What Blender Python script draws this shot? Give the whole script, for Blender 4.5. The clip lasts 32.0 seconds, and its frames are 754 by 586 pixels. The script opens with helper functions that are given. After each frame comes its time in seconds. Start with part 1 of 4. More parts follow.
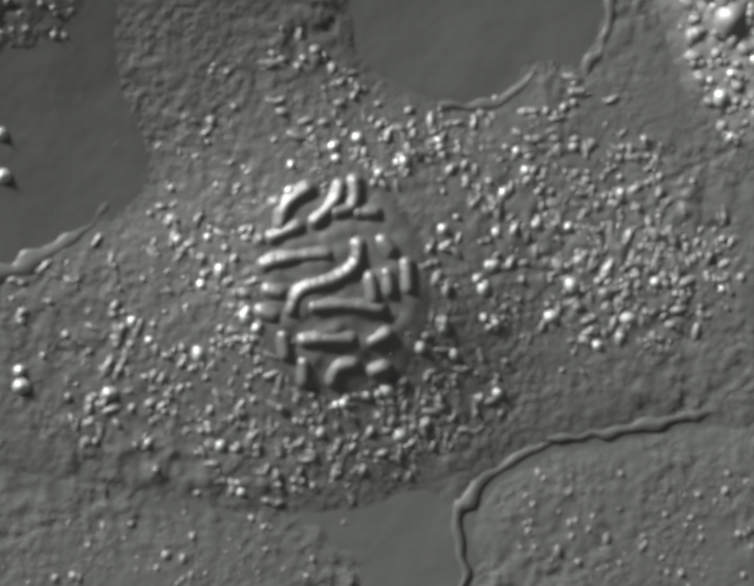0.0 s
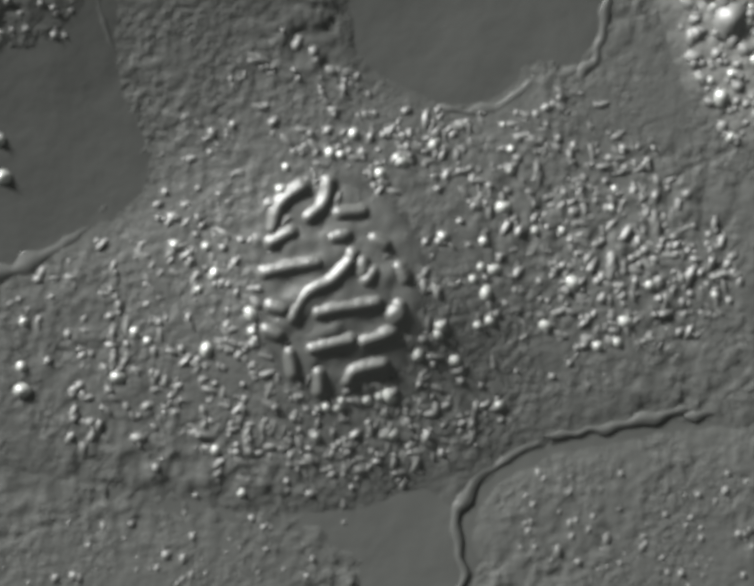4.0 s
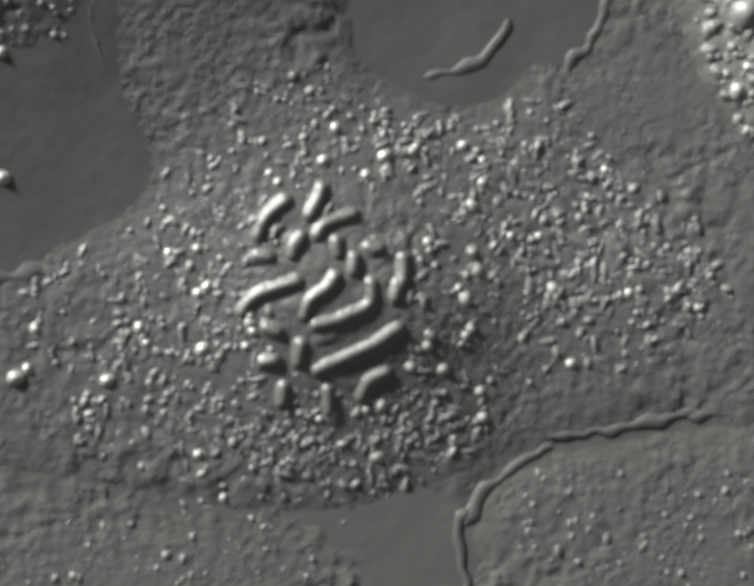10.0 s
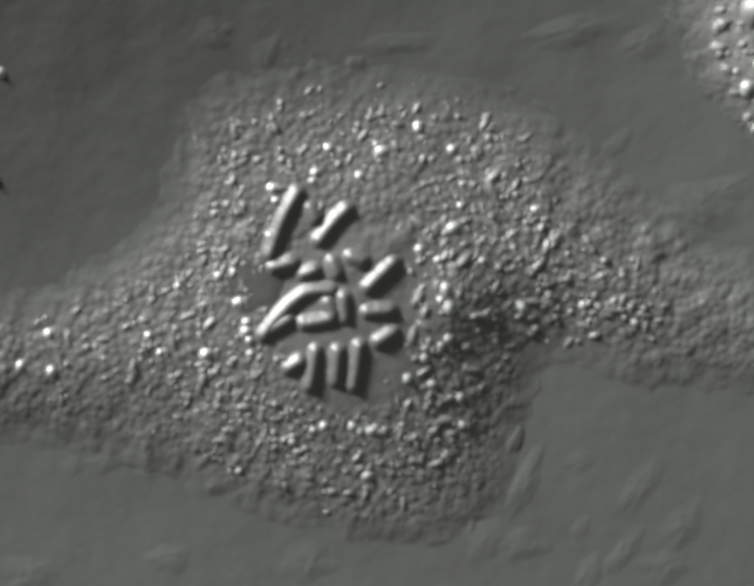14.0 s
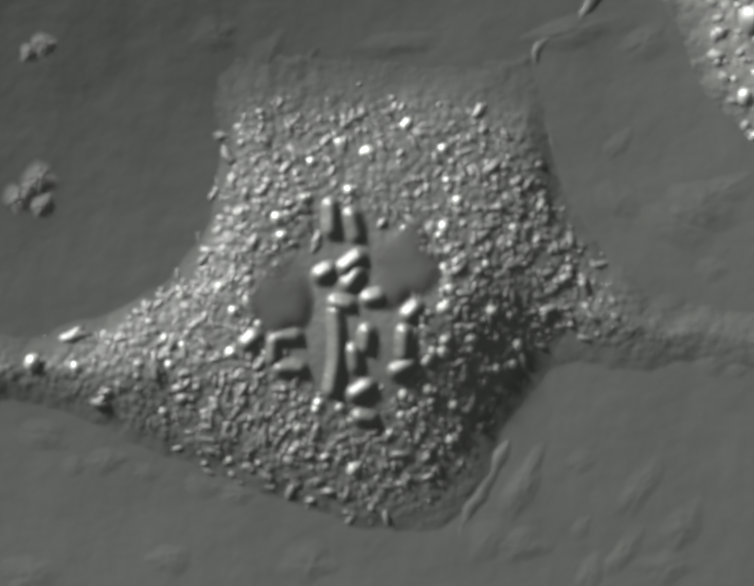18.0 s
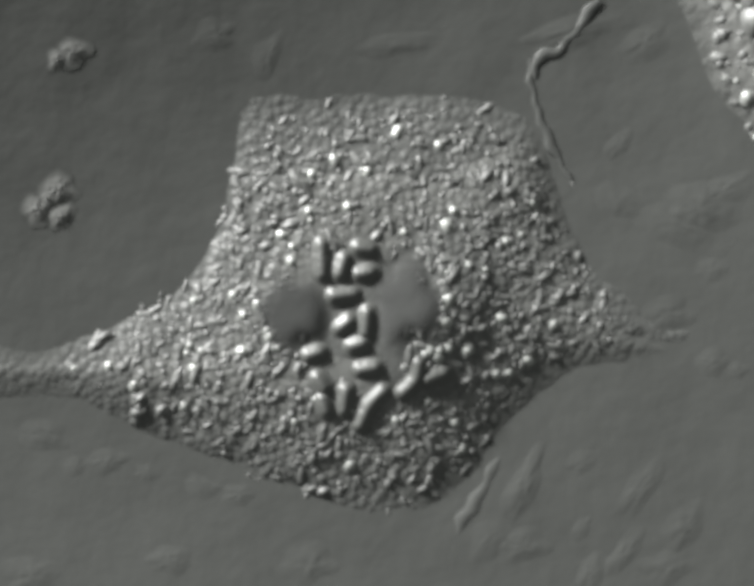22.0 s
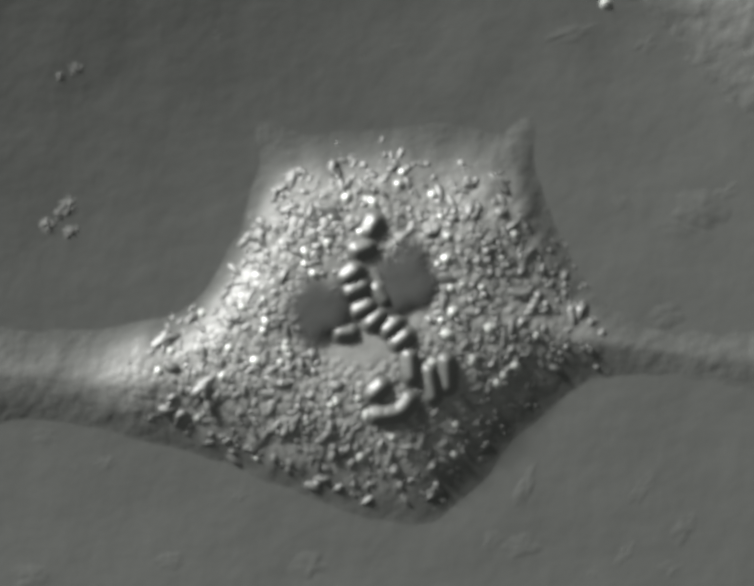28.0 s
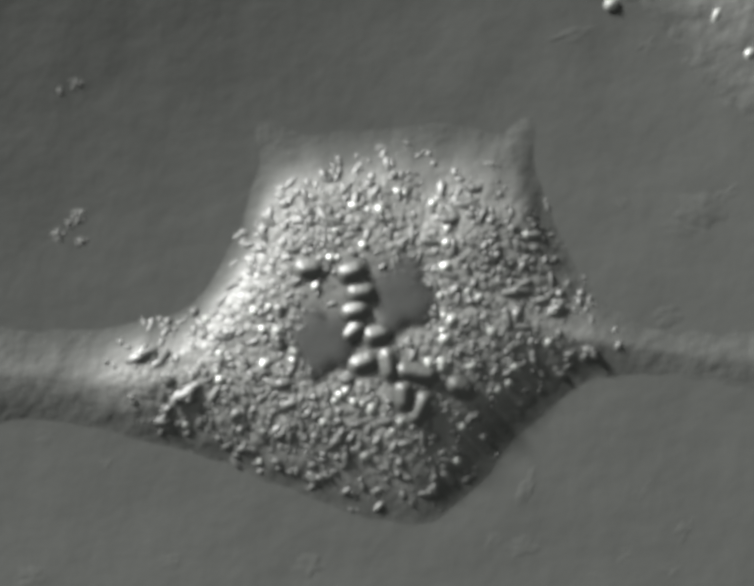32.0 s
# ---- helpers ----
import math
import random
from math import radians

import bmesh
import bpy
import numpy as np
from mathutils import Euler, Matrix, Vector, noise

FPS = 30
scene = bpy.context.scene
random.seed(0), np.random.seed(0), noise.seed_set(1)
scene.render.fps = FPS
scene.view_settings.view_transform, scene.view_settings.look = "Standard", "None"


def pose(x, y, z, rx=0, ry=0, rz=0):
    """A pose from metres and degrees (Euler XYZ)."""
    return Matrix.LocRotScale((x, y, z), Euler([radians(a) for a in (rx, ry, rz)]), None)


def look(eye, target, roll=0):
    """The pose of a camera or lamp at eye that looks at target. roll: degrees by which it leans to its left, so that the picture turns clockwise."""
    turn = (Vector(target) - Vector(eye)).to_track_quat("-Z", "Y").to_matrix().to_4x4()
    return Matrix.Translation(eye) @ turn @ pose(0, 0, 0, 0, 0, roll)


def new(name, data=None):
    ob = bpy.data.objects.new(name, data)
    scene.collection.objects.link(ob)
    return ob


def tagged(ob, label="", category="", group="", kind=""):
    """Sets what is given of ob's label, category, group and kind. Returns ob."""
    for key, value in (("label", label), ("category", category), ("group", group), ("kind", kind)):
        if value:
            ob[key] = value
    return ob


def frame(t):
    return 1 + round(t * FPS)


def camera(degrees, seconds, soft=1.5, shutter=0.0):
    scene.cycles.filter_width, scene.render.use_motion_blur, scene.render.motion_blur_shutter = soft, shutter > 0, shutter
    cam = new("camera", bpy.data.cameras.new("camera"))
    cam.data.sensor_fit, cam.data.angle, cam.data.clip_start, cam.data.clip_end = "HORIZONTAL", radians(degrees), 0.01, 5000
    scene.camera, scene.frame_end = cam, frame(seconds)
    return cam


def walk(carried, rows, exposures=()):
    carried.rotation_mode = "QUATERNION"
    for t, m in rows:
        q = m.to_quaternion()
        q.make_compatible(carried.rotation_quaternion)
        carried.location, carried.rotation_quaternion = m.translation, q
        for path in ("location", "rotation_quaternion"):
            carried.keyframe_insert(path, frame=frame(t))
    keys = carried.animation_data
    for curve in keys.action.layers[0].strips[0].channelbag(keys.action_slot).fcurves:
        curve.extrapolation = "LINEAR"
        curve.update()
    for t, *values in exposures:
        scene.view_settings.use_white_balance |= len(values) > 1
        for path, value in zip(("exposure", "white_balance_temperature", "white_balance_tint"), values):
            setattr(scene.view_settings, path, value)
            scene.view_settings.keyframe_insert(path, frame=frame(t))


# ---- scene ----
# A living cell under a microscope, built a thousand times and more enlarged: one metre stands for
# about seventy thousandths of a millimetre. It lies on a glass slip, lit obliquely, seen from straight above.
D_EYE = 4.4463
cam = camera(20, 32.0, soft=6.0)
STILL = pose(0, 0, D_EYE)
walk(cam, [(0, STILL), (32, STILL)], [(0, 1.24), (4, 1.21), (8, 1.18), (12, 1.17), (14, 1.23), (17, 1.27), (22, 1.28), (28, 1.31), (32, 1.33)])

# ---- light ----
world = bpy.data.worlds.new("field")
scene.world = world
world.use_nodes = True
world.node_tree.nodes["Background"].inputs[0].default_value = (0.96, 1.0, 0.95, 1)
world.node_tree.nodes["Background"].inputs[1].default_value = 0.076
sun_data = bpy.data.lights.new("condenser_light", "SUN")
sun_data.energy, sun_data.angle, sun_data.color = 4.6, radians(10), (1.0, 1.0, 0.98)
sun = new("condenser_light", sun_data)
SUN_HEIGHT, SUN_WAY = radians(18), radians(136)
sun.matrix_world = look((3 * math.cos(SUN_WAY) * math.cos(SUN_HEIGHT), 3 * math.sin(SUN_WAY) * math.cos(SUN_HEIGHT),
                         3 * math.sin(SUN_HEIGHT)), (0, 0, 0))


# ---- materials ----
def substance(name, colour, rough, gloss=0.5, stain=0.12, stain_scale=9.0, grain=0.0, grain_scale=70.0, per_piece=0.0, beads=0.0, thin=0.0, packed=0.0, islands=0.0, patchy=0.0, merge=0.0):
    """Wet matter: base colour with broad stains and fine grain, and a fine relief."""
    m = bpy.data.materials.new(name)
    m.use_nodes = True
    n, l = m.node_tree.nodes, m.node_tree.links
    b = n["Principled BSDF"]
    b.inputs["Roughness"].default_value = rough
    b.inputs["Specular IOR Level"].default_value = gloss
    geo = n.new("ShaderNodeTexCoord")
    big = n.new("ShaderNodeTexNoise")
    big.inputs["Scale"].default_value, big.inputs["Detail"].default_value = stain_scale, 4
    fine = n.new("ShaderNodeTexNoise")
    fine.inputs["Scale"].default_value, fine.inputs["Detail"].default_value = grain_scale, 3
    for t in (big, fine):
        l.new(geo.outputs["Object"], t.inputs["Vector"])
    mix = n.new("ShaderNodeMixRGB")
    mix.inputs[1].default_value = (*[c * (1 - stain) for c in colour], 1)
    mix.inputs[2].default_value = (*[min(1, c * (1 + stain)) for c in colour], 1)
    l.new(big.outputs["Fac"], mix.inputs[0])
    last = mix.outputs[0]
    if per_piece:
        info = n.new("ShaderNodeObjectInfo")
        scale = n.new("ShaderNodeMath")
        scale.operation, scale.inputs[1].default_value, scale.inputs[2].default_value = "MULTIPLY_ADD", per_piece, 1 - per_piece / 2
        l.new(info.outputs["Random"], scale.inputs[0])
        hue = n.new("ShaderNodeHueSaturation")
        l.new(scale.outputs[0], hue.inputs["Value"])
        l.new(last, hue.inputs["Color"])
        last = hue.outputs[0]
    if islands:
        lone = n.new("ShaderNodeNewGeometry")
        span = n.new("ShaderNodeMath")
        span.operation, span.inputs[1].default_value, span.inputs[2].default_value = "MULTIPLY_ADD", islands, 1 - islands / 2
        l.new(lone.outputs["Random Per Island"], span.inputs[0])
        tone = n.new("ShaderNodeHueSaturation")
        l.new(span.outputs[0], tone.inputs["Value"])
        l.new(last, tone.inputs["Color"])
        last = tone.outputs[0]
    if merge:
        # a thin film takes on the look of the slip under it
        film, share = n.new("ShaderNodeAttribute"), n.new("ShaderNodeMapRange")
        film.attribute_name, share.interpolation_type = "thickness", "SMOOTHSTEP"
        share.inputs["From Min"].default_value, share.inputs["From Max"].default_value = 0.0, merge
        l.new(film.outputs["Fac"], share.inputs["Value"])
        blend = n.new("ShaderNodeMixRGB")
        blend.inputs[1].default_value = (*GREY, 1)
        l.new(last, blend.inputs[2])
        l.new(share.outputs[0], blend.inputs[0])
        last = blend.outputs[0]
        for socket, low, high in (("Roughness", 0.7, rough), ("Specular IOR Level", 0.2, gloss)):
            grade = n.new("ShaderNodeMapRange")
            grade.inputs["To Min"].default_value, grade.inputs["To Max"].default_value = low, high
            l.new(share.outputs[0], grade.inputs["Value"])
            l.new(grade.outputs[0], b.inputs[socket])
    l.new(last, b.inputs["Base Color"])
    if thin:
        # translucent where the matter is thin
        depth = n.new("ShaderNodeAttribute")
        depth.attribute_name = "thickness"
        veil = n.new("ShaderNodeMapRange")
        veil.interpolation_type = "SMOOTHSTEP"
        veil.inputs["From Min"].default_value, veil.inputs["From Max"].default_value = 0.0, thin
        l.new(depth.outputs["Fac"], veil.inputs["Value"])
        l.new(veil.outputs[0], b.inputs["Alpha"])
    if grain:
        bump = n.new("ShaderNodeBump")
        bump.inputs["Strength"].default_value, bump.inputs["Distance"].default_value = 1.0, grain
        l.new(fine.outputs["Fac"], bump.inputs["Height"])
        if patchy:
            # rough in patches, smooth between them
            area, rough_at = n.new("ShaderNodeTexNoise"), n.new("ShaderNodeMapRange")
            area.inputs["Scale"].default_value, area.inputs["Detail"].default_value = 9.0, 2
            l.new(geo.outputs["Object"], area.inputs["Vector"])
            rough_at.inputs["From Min"].default_value, rough_at.inputs["From Max"].default_value = 0.40, 0.62
            rough_at.inputs["To Min"].default_value, rough_at.inputs["To Max"].default_value = 1 - patchy, 1.0
            l.new(area.outputs["Fac"], rough_at.inputs["Value"])
            l.new(rough_at.outputs[0], bump.inputs["Strength"])
        if beads:
            # close-packed tiny granules, too fine to pick apart
            pack = n.new("ShaderNodeTexVoronoi")
            pack.feature, pack.inputs["Scale"].default_value = "SMOOTH_F1", 62
            pack.inputs["Smoothness"].default_value = 0.35
            l.new(geo.outputs["Object"], pack.inputs["Vector"])
            round_top = n.new("ShaderNodeBump")
            round_top.invert = True
            round_top.inputs["Strength"].default_value, round_top.inputs["Distance"].default_value = 1.0, beads
            l.new(pack.outputs["Distance"], round_top.inputs["Height"])
            l.new(bump.outputs[0], round_top.inputs["Normal"])
            if packed:
                # granules are packed in the thick part alone
                lumped, where = n.new("ShaderNodeMapRange"), n.new("ShaderNodeAttribute")
                where.attribute_name = "thickness"
                lumped.inputs["From Min"].default_value, lumped.inputs["From Max"].default_value = packed * 0.3, packed
                l.new(where.outputs["Fac"], lumped.inputs["Value"])
                # and not in the clear middle
                crowd, both = n.new("ShaderNodeAttribute"), n.new("ShaderNodeMath")
                crowd.attribute_name, both.operation = "crowd", "MULTIPLY"
                l.new(lumped.outputs[0], both.inputs[0])
                l.new(crowd.outputs["Fac"], both.inputs[1])
                l.new(both.outputs[0], round_top.inputs["Strength"])
            bump = round_top
        l.new(bump.outputs[0], b.inputs["Normal"])
    return m


GREY = (0.078, 0.081, 0.077)
glass_mat = substance("slip_glass", GREY, 0.7, 0.2, 0.08, 3.0, 0.0026, 13)
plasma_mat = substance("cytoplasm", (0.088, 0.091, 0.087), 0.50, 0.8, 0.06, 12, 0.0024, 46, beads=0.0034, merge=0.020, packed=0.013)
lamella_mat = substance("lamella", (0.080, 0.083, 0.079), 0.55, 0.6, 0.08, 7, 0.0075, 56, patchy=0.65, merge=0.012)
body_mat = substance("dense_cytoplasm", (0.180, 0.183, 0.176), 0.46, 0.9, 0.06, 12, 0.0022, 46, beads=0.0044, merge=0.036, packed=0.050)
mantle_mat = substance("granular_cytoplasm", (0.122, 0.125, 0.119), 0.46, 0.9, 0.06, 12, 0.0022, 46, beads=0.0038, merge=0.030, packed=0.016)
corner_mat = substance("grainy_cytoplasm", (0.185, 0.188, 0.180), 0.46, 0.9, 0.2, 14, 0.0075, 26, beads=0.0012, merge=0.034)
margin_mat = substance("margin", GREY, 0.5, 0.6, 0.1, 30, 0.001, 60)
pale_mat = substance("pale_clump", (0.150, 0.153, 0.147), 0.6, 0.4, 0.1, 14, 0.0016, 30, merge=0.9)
# bright haze of the upper right corner, put into a pale colour
haze_mat = substance("pale_haze", (0.150, 0.153, 0.147), 0.6, 0.4, 0.2, 14, 0.0050, 26, merge=0.018)
flake_mat = substance("thin_flake", GREY, 0.7, 0.2, 0.08, 3.0, 0.0026, 13)
clear_mat = substance("clear_plasm", (0.062, 0.064, 0.062), 0.6, 0.4, 0.12, 16, 0.0010, 30, thin=1.0)
nucleus_mat = substance("nuclear_sap", GREY, 0.45, 0.8, 0.06, 12, 0.0016, 50, thin=0.6)
thread_mat = substance("chromatin", (0.086, 0.089, 0.084), 0.48, 0.7, 0.06, 30, 0.0010, 40)
grain_mat = substance("granule_matter", (0.117, 0.120, 0.115), 0.50, 0.8, 0.1, 40, 0, 60, 0.3, islands=0.5)
bright_mat = substance("refractile_matter", (0.29, 0.30, 0.285), 0.36, 1.0, 0.05, 40, 0, 60, 0.3)


# ---- small helpers ----
def at(x, y):
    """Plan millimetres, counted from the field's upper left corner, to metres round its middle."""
    return (x - 784) / 1000, (609.5 - y) / 1000


def mesh_of(name, verts, faces, material, smooth=True):
    me = bpy.data.meshes.new(name)
    me.from_pydata([tuple(v) for v in verts], [], [tuple(f) for f in faces])
    me.polygons.foreach_set("use_smooth", [smooth] * len(me.polygons))
    me.materials.append(material)
    me.update()
    return me


def part(name, me, parent, label="", kind=""):
    ob = new(name, me)
    ob.parent = parent
    return tagged(ob, label=label, kind=kind)


def rounded(points, closed=True, steps=6):
    """A smooth curve through the points (Catmull-Rom)."""
    p = np.array(points, float)
    n = len(p)
    out = []
    for i in range(n if closed else n - 1):
        if closed:
            a, b, c, d = p[i - 1], p[i], p[(i + 1) % n], p[(i + 2) % n]
        else:
            a, b, c, d = p[max(i - 1, 0)], p[i], p[i + 1], p[min(i + 2, n - 1)]
        for k in range(steps):
            u = k / steps
            out.append(0.5 * (2 * b + (c - a) * u + (2 * a - 5 * b + 4 * c - d) * u * u + (3 * b - a - 3 * c + d) * u ** 3))
    if not closed:
        out.append(p[-1])
    return np.array(out)


def depth_inside(outline, gx, gy):
    """Signed distance to a closed outline, positive inside."""
    best = np.full(gx.shape, 1e9)
    inside = np.zeros(gx.shape, bool)
    for (x0, y0), (x1, y1) in zip(outline, np.roll(outline, -1, 0)):
        ex, ey = x1 - x0, y1 - y0
        u = np.clip(((gx - x0) * ex + (gy - y0) * ey) / (ex * ex + ey * ey + 1e-12), 0, 1)
        best = np.minimum(best, (gx - x0 - u * ex) ** 2 + (gy - y0 - u * ey) ** 2)
        if y0 != y1:
            inside ^= ((y0 > gy) != (y1 > gy)) & (gx < ex * (gy - y0) / (y1 - y0) + x0)
    return np.where(inside, 1, -1) * np.sqrt(best)


def dish(x, y):
    """The slip is slightly dished and twisted: it falls from the upper left and rises to the lower right, and lies flat farther out."""
    s, p = (x - y) * 0.7071, (x + y) * 0.7071
    q = np.clip((x - 0.35) / 0.3, 0, 1)
    back = 0.06 * np.clip(y - 0.15, 0, 0.95) ** 2 * (1 - q * q * (3 - 2 * q))
    out = np.clip((np.hypot(x, y) - 1.0) / 0.8, 0, 1)
    return (np.where(s < 0, 0.068, 0.014) * s * s + 0.054 * p * p * s + back) * (1 - out * out * (3 - 2 * out))


def slip_height(x, y):
    return float(dish(x, y)) + 0.004 * noise.noise((x * 2.1, y * 2.1, 1.0)) + 0.0022 * noise.noise((x * 7, y * 6, 3.0))


STEP = 0.0065
GX, GY = np.meshgrid(np.arange(-0.98, 0.98, STEP), np.arange(-0.80, 0.80, STEP))


SLIP = np.array([[slip_height(x, y) for x in GX[0]] for y in GY[:, 0]])


def blurred(h, times):
    for _ in range(times):
        p = np.pad(h, 1, mode="edge")
        h = (p[:-2, 1:-1] + p[2:, 1:-1] + p[1:-1, :-2] + p[1:-1, 2:] + 2 * h) / 6
    return h


def relief(points, height, reach, foot, lumps=0.0, lump_scale=20.0, swell=None, soften=4, fade=None, arms=None, ragged=0.010):
    """Heights of a soft mound over an outline: it rises within reach of its edge, from a rounded foot."""
    out = rounded([at(*p) for p in points])
    d = depth_inside(out, GX, GY) + ragged * np.array([[noise.noise((x * 9, y * 9, 5.0)) + 0.5 * noise.noise((x * 24, y * 24, 8.0)) for x in GX[0]] for y in GY[:, 0]])
    k = foot / 2
    s = k * np.logaddexp(0, d / k)
    h = height * (1 - np.exp(-s / reach))
    for x, y, rx, ry, up in swell or ():
        cx, cy = at(x, y)
        h = h + up * np.exp(-((GX - cx) / (rx / 1000)) ** 2 - ((GY - cy) / (ry / 1000)) ** 2) * (s / (s + 0.05))
    ease = 1.0
    if fade:
        # it thins out towards its upper side
        px = 784 + GX * 1000
        horns = fade[2] * np.exp(-((px - 525) / 50) ** 2) + fade[2] * np.exp(-((px - 1122) / 50) ** 2)
        waver = np.array([[30 * noise.noise((x * 7, y * 7, 2.0)) + 14 * noise.noise((x * 22, y * 22, 4.0)) for x in GX[0]] for y in GY[:, 0]])
        u = np.clip((609.5 - GY * 1000 + horns + waver - fade[0]) / (fade[1] - fade[0]), 0, 1)
        ease = u * u * (3 - 2 * u)
        h = h * (0.02 + 0.98 * ease)
    if arms:
        # the arms to both sides are lower than the middle
        px = 784 + GX * 1000
        u = np.clip(np.maximum((arms[0] - px) / 200, (px - arms[1]) / 200), 0, 1)
        h = h * (1 - arms[2] * u * u * (3 - 2 * u))
    h = blurred(h, soften)
    if lumps:
        rough = np.array([[noise.noise((x * lump_scale, y * lump_scale, 3.0)) + 0.5 * noise.noise((x * lump_scale * 2.3, y * lump_scale * 2.3, 7.0))
                           for x in GX[0]] for y in GY[:, 0]])
        patchy = np.array([[noise.noise((x * 4, y * 4, 11.0)) for x in GX[0]] for y in GY[:, 0]])
        h = h + lumps * rough * np.clip(s / 0.04, 0, 1) * np.clip(0.7 + 1.5 * patchy, 0.15, 1.6)
    under = 0.0045 * (0.3 + 0.7 * ease) + 0.04 * np.clip((-d - 3 * k) / 0.14, 0, 1)
    return np.where(d < -0.16, -1, h - under + SLIP)


def sheet_mesh(name, h, material, clear=(744, 655, 165, 190)):
    """A sheet of these heights, which knows how thick it is everywhere."""
    ny, nx = h.shape
    use = h > -0.5
    index = np.full(h.shape, -1)
    index[use] = np.arange(use.sum())
    verts = np.stack([GX[use], GY[use], h[use]], 1)
    quad = use[:-1, :-1] & use[1:, :-1] & use[:-1, 1:] & use[1:, 1:]
    a, b, c, d = index[:-1, :-1][quad], index[:-1, 1:][quad], index[1:, 1:][quad], index[1:, :-1][quad]
    me = mesh_of(name, verts.tolist(), np.stack([a, b, c, d], 1).tolist(), material)
    cx, cy = at(*clear[:2])
    r = np.hypot((GX - cx) * 1000 / clear[2], (GY - cy) * 1000 / clear[3])
    me.attributes.new("crowd", "FLOAT", "POINT").data.foreach_set("value", np.clip((r - 0.9) / 0.25, 0, 1)[use].astype(np.float32))
    return thickened(me, np.clip(h - SLIP, 0, 1)[use])


def thickened(me, values):
    me.attributes.new("thickness", "FLOAT", "POINT").data.foreach_set("value", np.asarray(values, np.float32))
    return me


def height_at(h, x, y):
    i = min(max((y + 0.80) / STEP, 0), h.shape[0] - 1.001)
    j = min(max((x + 0.98) / STEP, 0), h.shape[1] - 1.001)
    i0, j0 = int(i), int(j)
    u, v = i - i0, j - j0
    return (h[i0, j0] * (1 - u) * (1 - v) + h[i0 + 1, j0] * u * (1 - v) + h[i0, j0 + 1] * (1 - u) * v + h[i0 + 1, j0 + 1] * u * v)


def eased(rows, t):
    return np.interp(t, [r[0] for r in rows], [r[1] for r in rows])


# ---- the glass slip ----
def glass_slip():
    n, half = 320, 4.0
    verts, faces = [], []
    for j in range(n + 1):
        for i in range(n + 1):
            x, y = (2 * i / n - 1) * half, (2 * j / n - 1) * half
            verts.append((x, y, slip_height(x, y)))
    for j in range(n):
        for i in range(n):
            a = j * (n + 1) + i
            faces.append((a, a + 1, a + n + 2, a + n + 1))
    me = mesh_of("ground", verts, faces, glass_mat)
    ob = new("ground", me)
    thick = ob.modifiers.new("thickness", "SOLIDIFY")
    thick.thickness, thick.offset = 0.17, -1
    return tagged(ob, "dull grey glass slip on which the cells spread", "glass slip", kind="structure")


ground = glass_slip()

# ---- the dividing cell: five soft sheets that sink and rise as it draws together ----
cell = tagged(new("dividing_cell"), "grey translucent cell that draws together as it divides", "cell")

OUT_LAMELLA = [(-120, 610), (0, 585), (110, 530), (230, 470), (315, 400), (320, 300), (262, 180), (250, 60), (300, -120), (690, -120), (720, 60),
    (790, 170), (920, 225), (1040, 210), (1110, 130), (1200, 140), (1260, 20), (1300, -120), (1700, -120), (1700, 850),
    (1400, 868), (1200, 905), (1060, 950), (985, 1010), (955, 1060), (880, 1010), (760, 1040), (600, 1060), (380, 1040), (150, 990), (-120, 960)]
H_LAMELLA = relief(OUT_LAMELLA, 0.011, 0.03, 0.045, 0.0038, 27, [(725, 610, 300, 290, 0.044), (700, 600, 520, 330, 0.013), (1300, 600, 300, 130, 0.005), (925, 665, 170, 115, 0.011), (1090, 600, 160, 170, -0.008)])
# slopes away from the light are gentler than those towards it
FAR = np.clip((1.2 * GX - 0.8 * GY - 0.1) / 0.4, 0, 1)
BELOW = np.clip((-GY - 0.12 - 0.3 * GX) / 0.25, 0, 1)
OUT_APRON = [(-120, 700), (60, 690), (220, 660), (330, 610), (410, 520), (455, 400), (465, 280), (440, 120), (520, 60), (640, 60), (800, 70),
    (960, 70), (1060, 70), (1115, 110), (1125, 180), (1145, 300), (1200, 430), (1280, 540), (1400, 610), (1700, 650), (1700, 800),
    (1420, 770), (1210, 780), (1110, 828), (1055, 915), (1010, 1025), (940, 1100), (800, 1112), (640, 1060), (450, 985), (260, 910), (80, 850), (-120, 830)]
H_APRON = relief(OUT_APRON, 0.046, 0.076 * (1 + 1.1 * FAR + 0.3 * BELOW), 0.036, 0.0018, 26, [(915, 655, 195, 185, 0.034), (1120, 700, 120, 140, -0.018), (625, 605, 75, 95, -0.010), (838, 585, 70, 90, -0.012)], fade=(85, 440, 25), arms=(280, 1280, 0.30), ragged=0.018)
OUT_BODY = [(-120, 690), (80, 684), (220, 695), (340, 685), (440, 625), (512, 510), (560, 350), (535, 190), (620, 258), (760, 235), (930, 238), (1050, 262), (1125, 195),
    (1092, 330), (1135, 440), (1200, 570), (1290, 650), (1450, 672), (1700, 670), (1700, 830), (1450, 808), (1305, 780), (1195, 800),
    (1085, 900), (995, 1000), (905, 1082), (800, 1078), (620, 1010), (430, 935), (260, 895), (80, 882), (-120, 880)]
H_BODY = relief(OUT_BODY, 0.058, 0.050 * (1 + 1.6 * FAR + 0.6 * BELOW), 0.036, 0.0018, 28, [(770, 690, 260, 240, 0.010), (680, 695, 80, 85, -0.015), (845, 605, 65, 90, -0.015)], fade=(235, 520, 60), arms=(330, 1200, 0.55))
OUT_SKIRT = [(-120, 640), (100, 600), (250, 520), (335, 420), (365, 300), (395, 180), (470, 90), (640, 55), (850, 65), (1000, 115), (1180, 250), (1350, 420), (1550, 540), (1700, 580), (1700, 800),
    (1400, 795), (1180, 800), (1090, 890), (1030, 1050), (900, 1120), (700, 1100), (450, 1025), (200, 935), (-120, 885)]
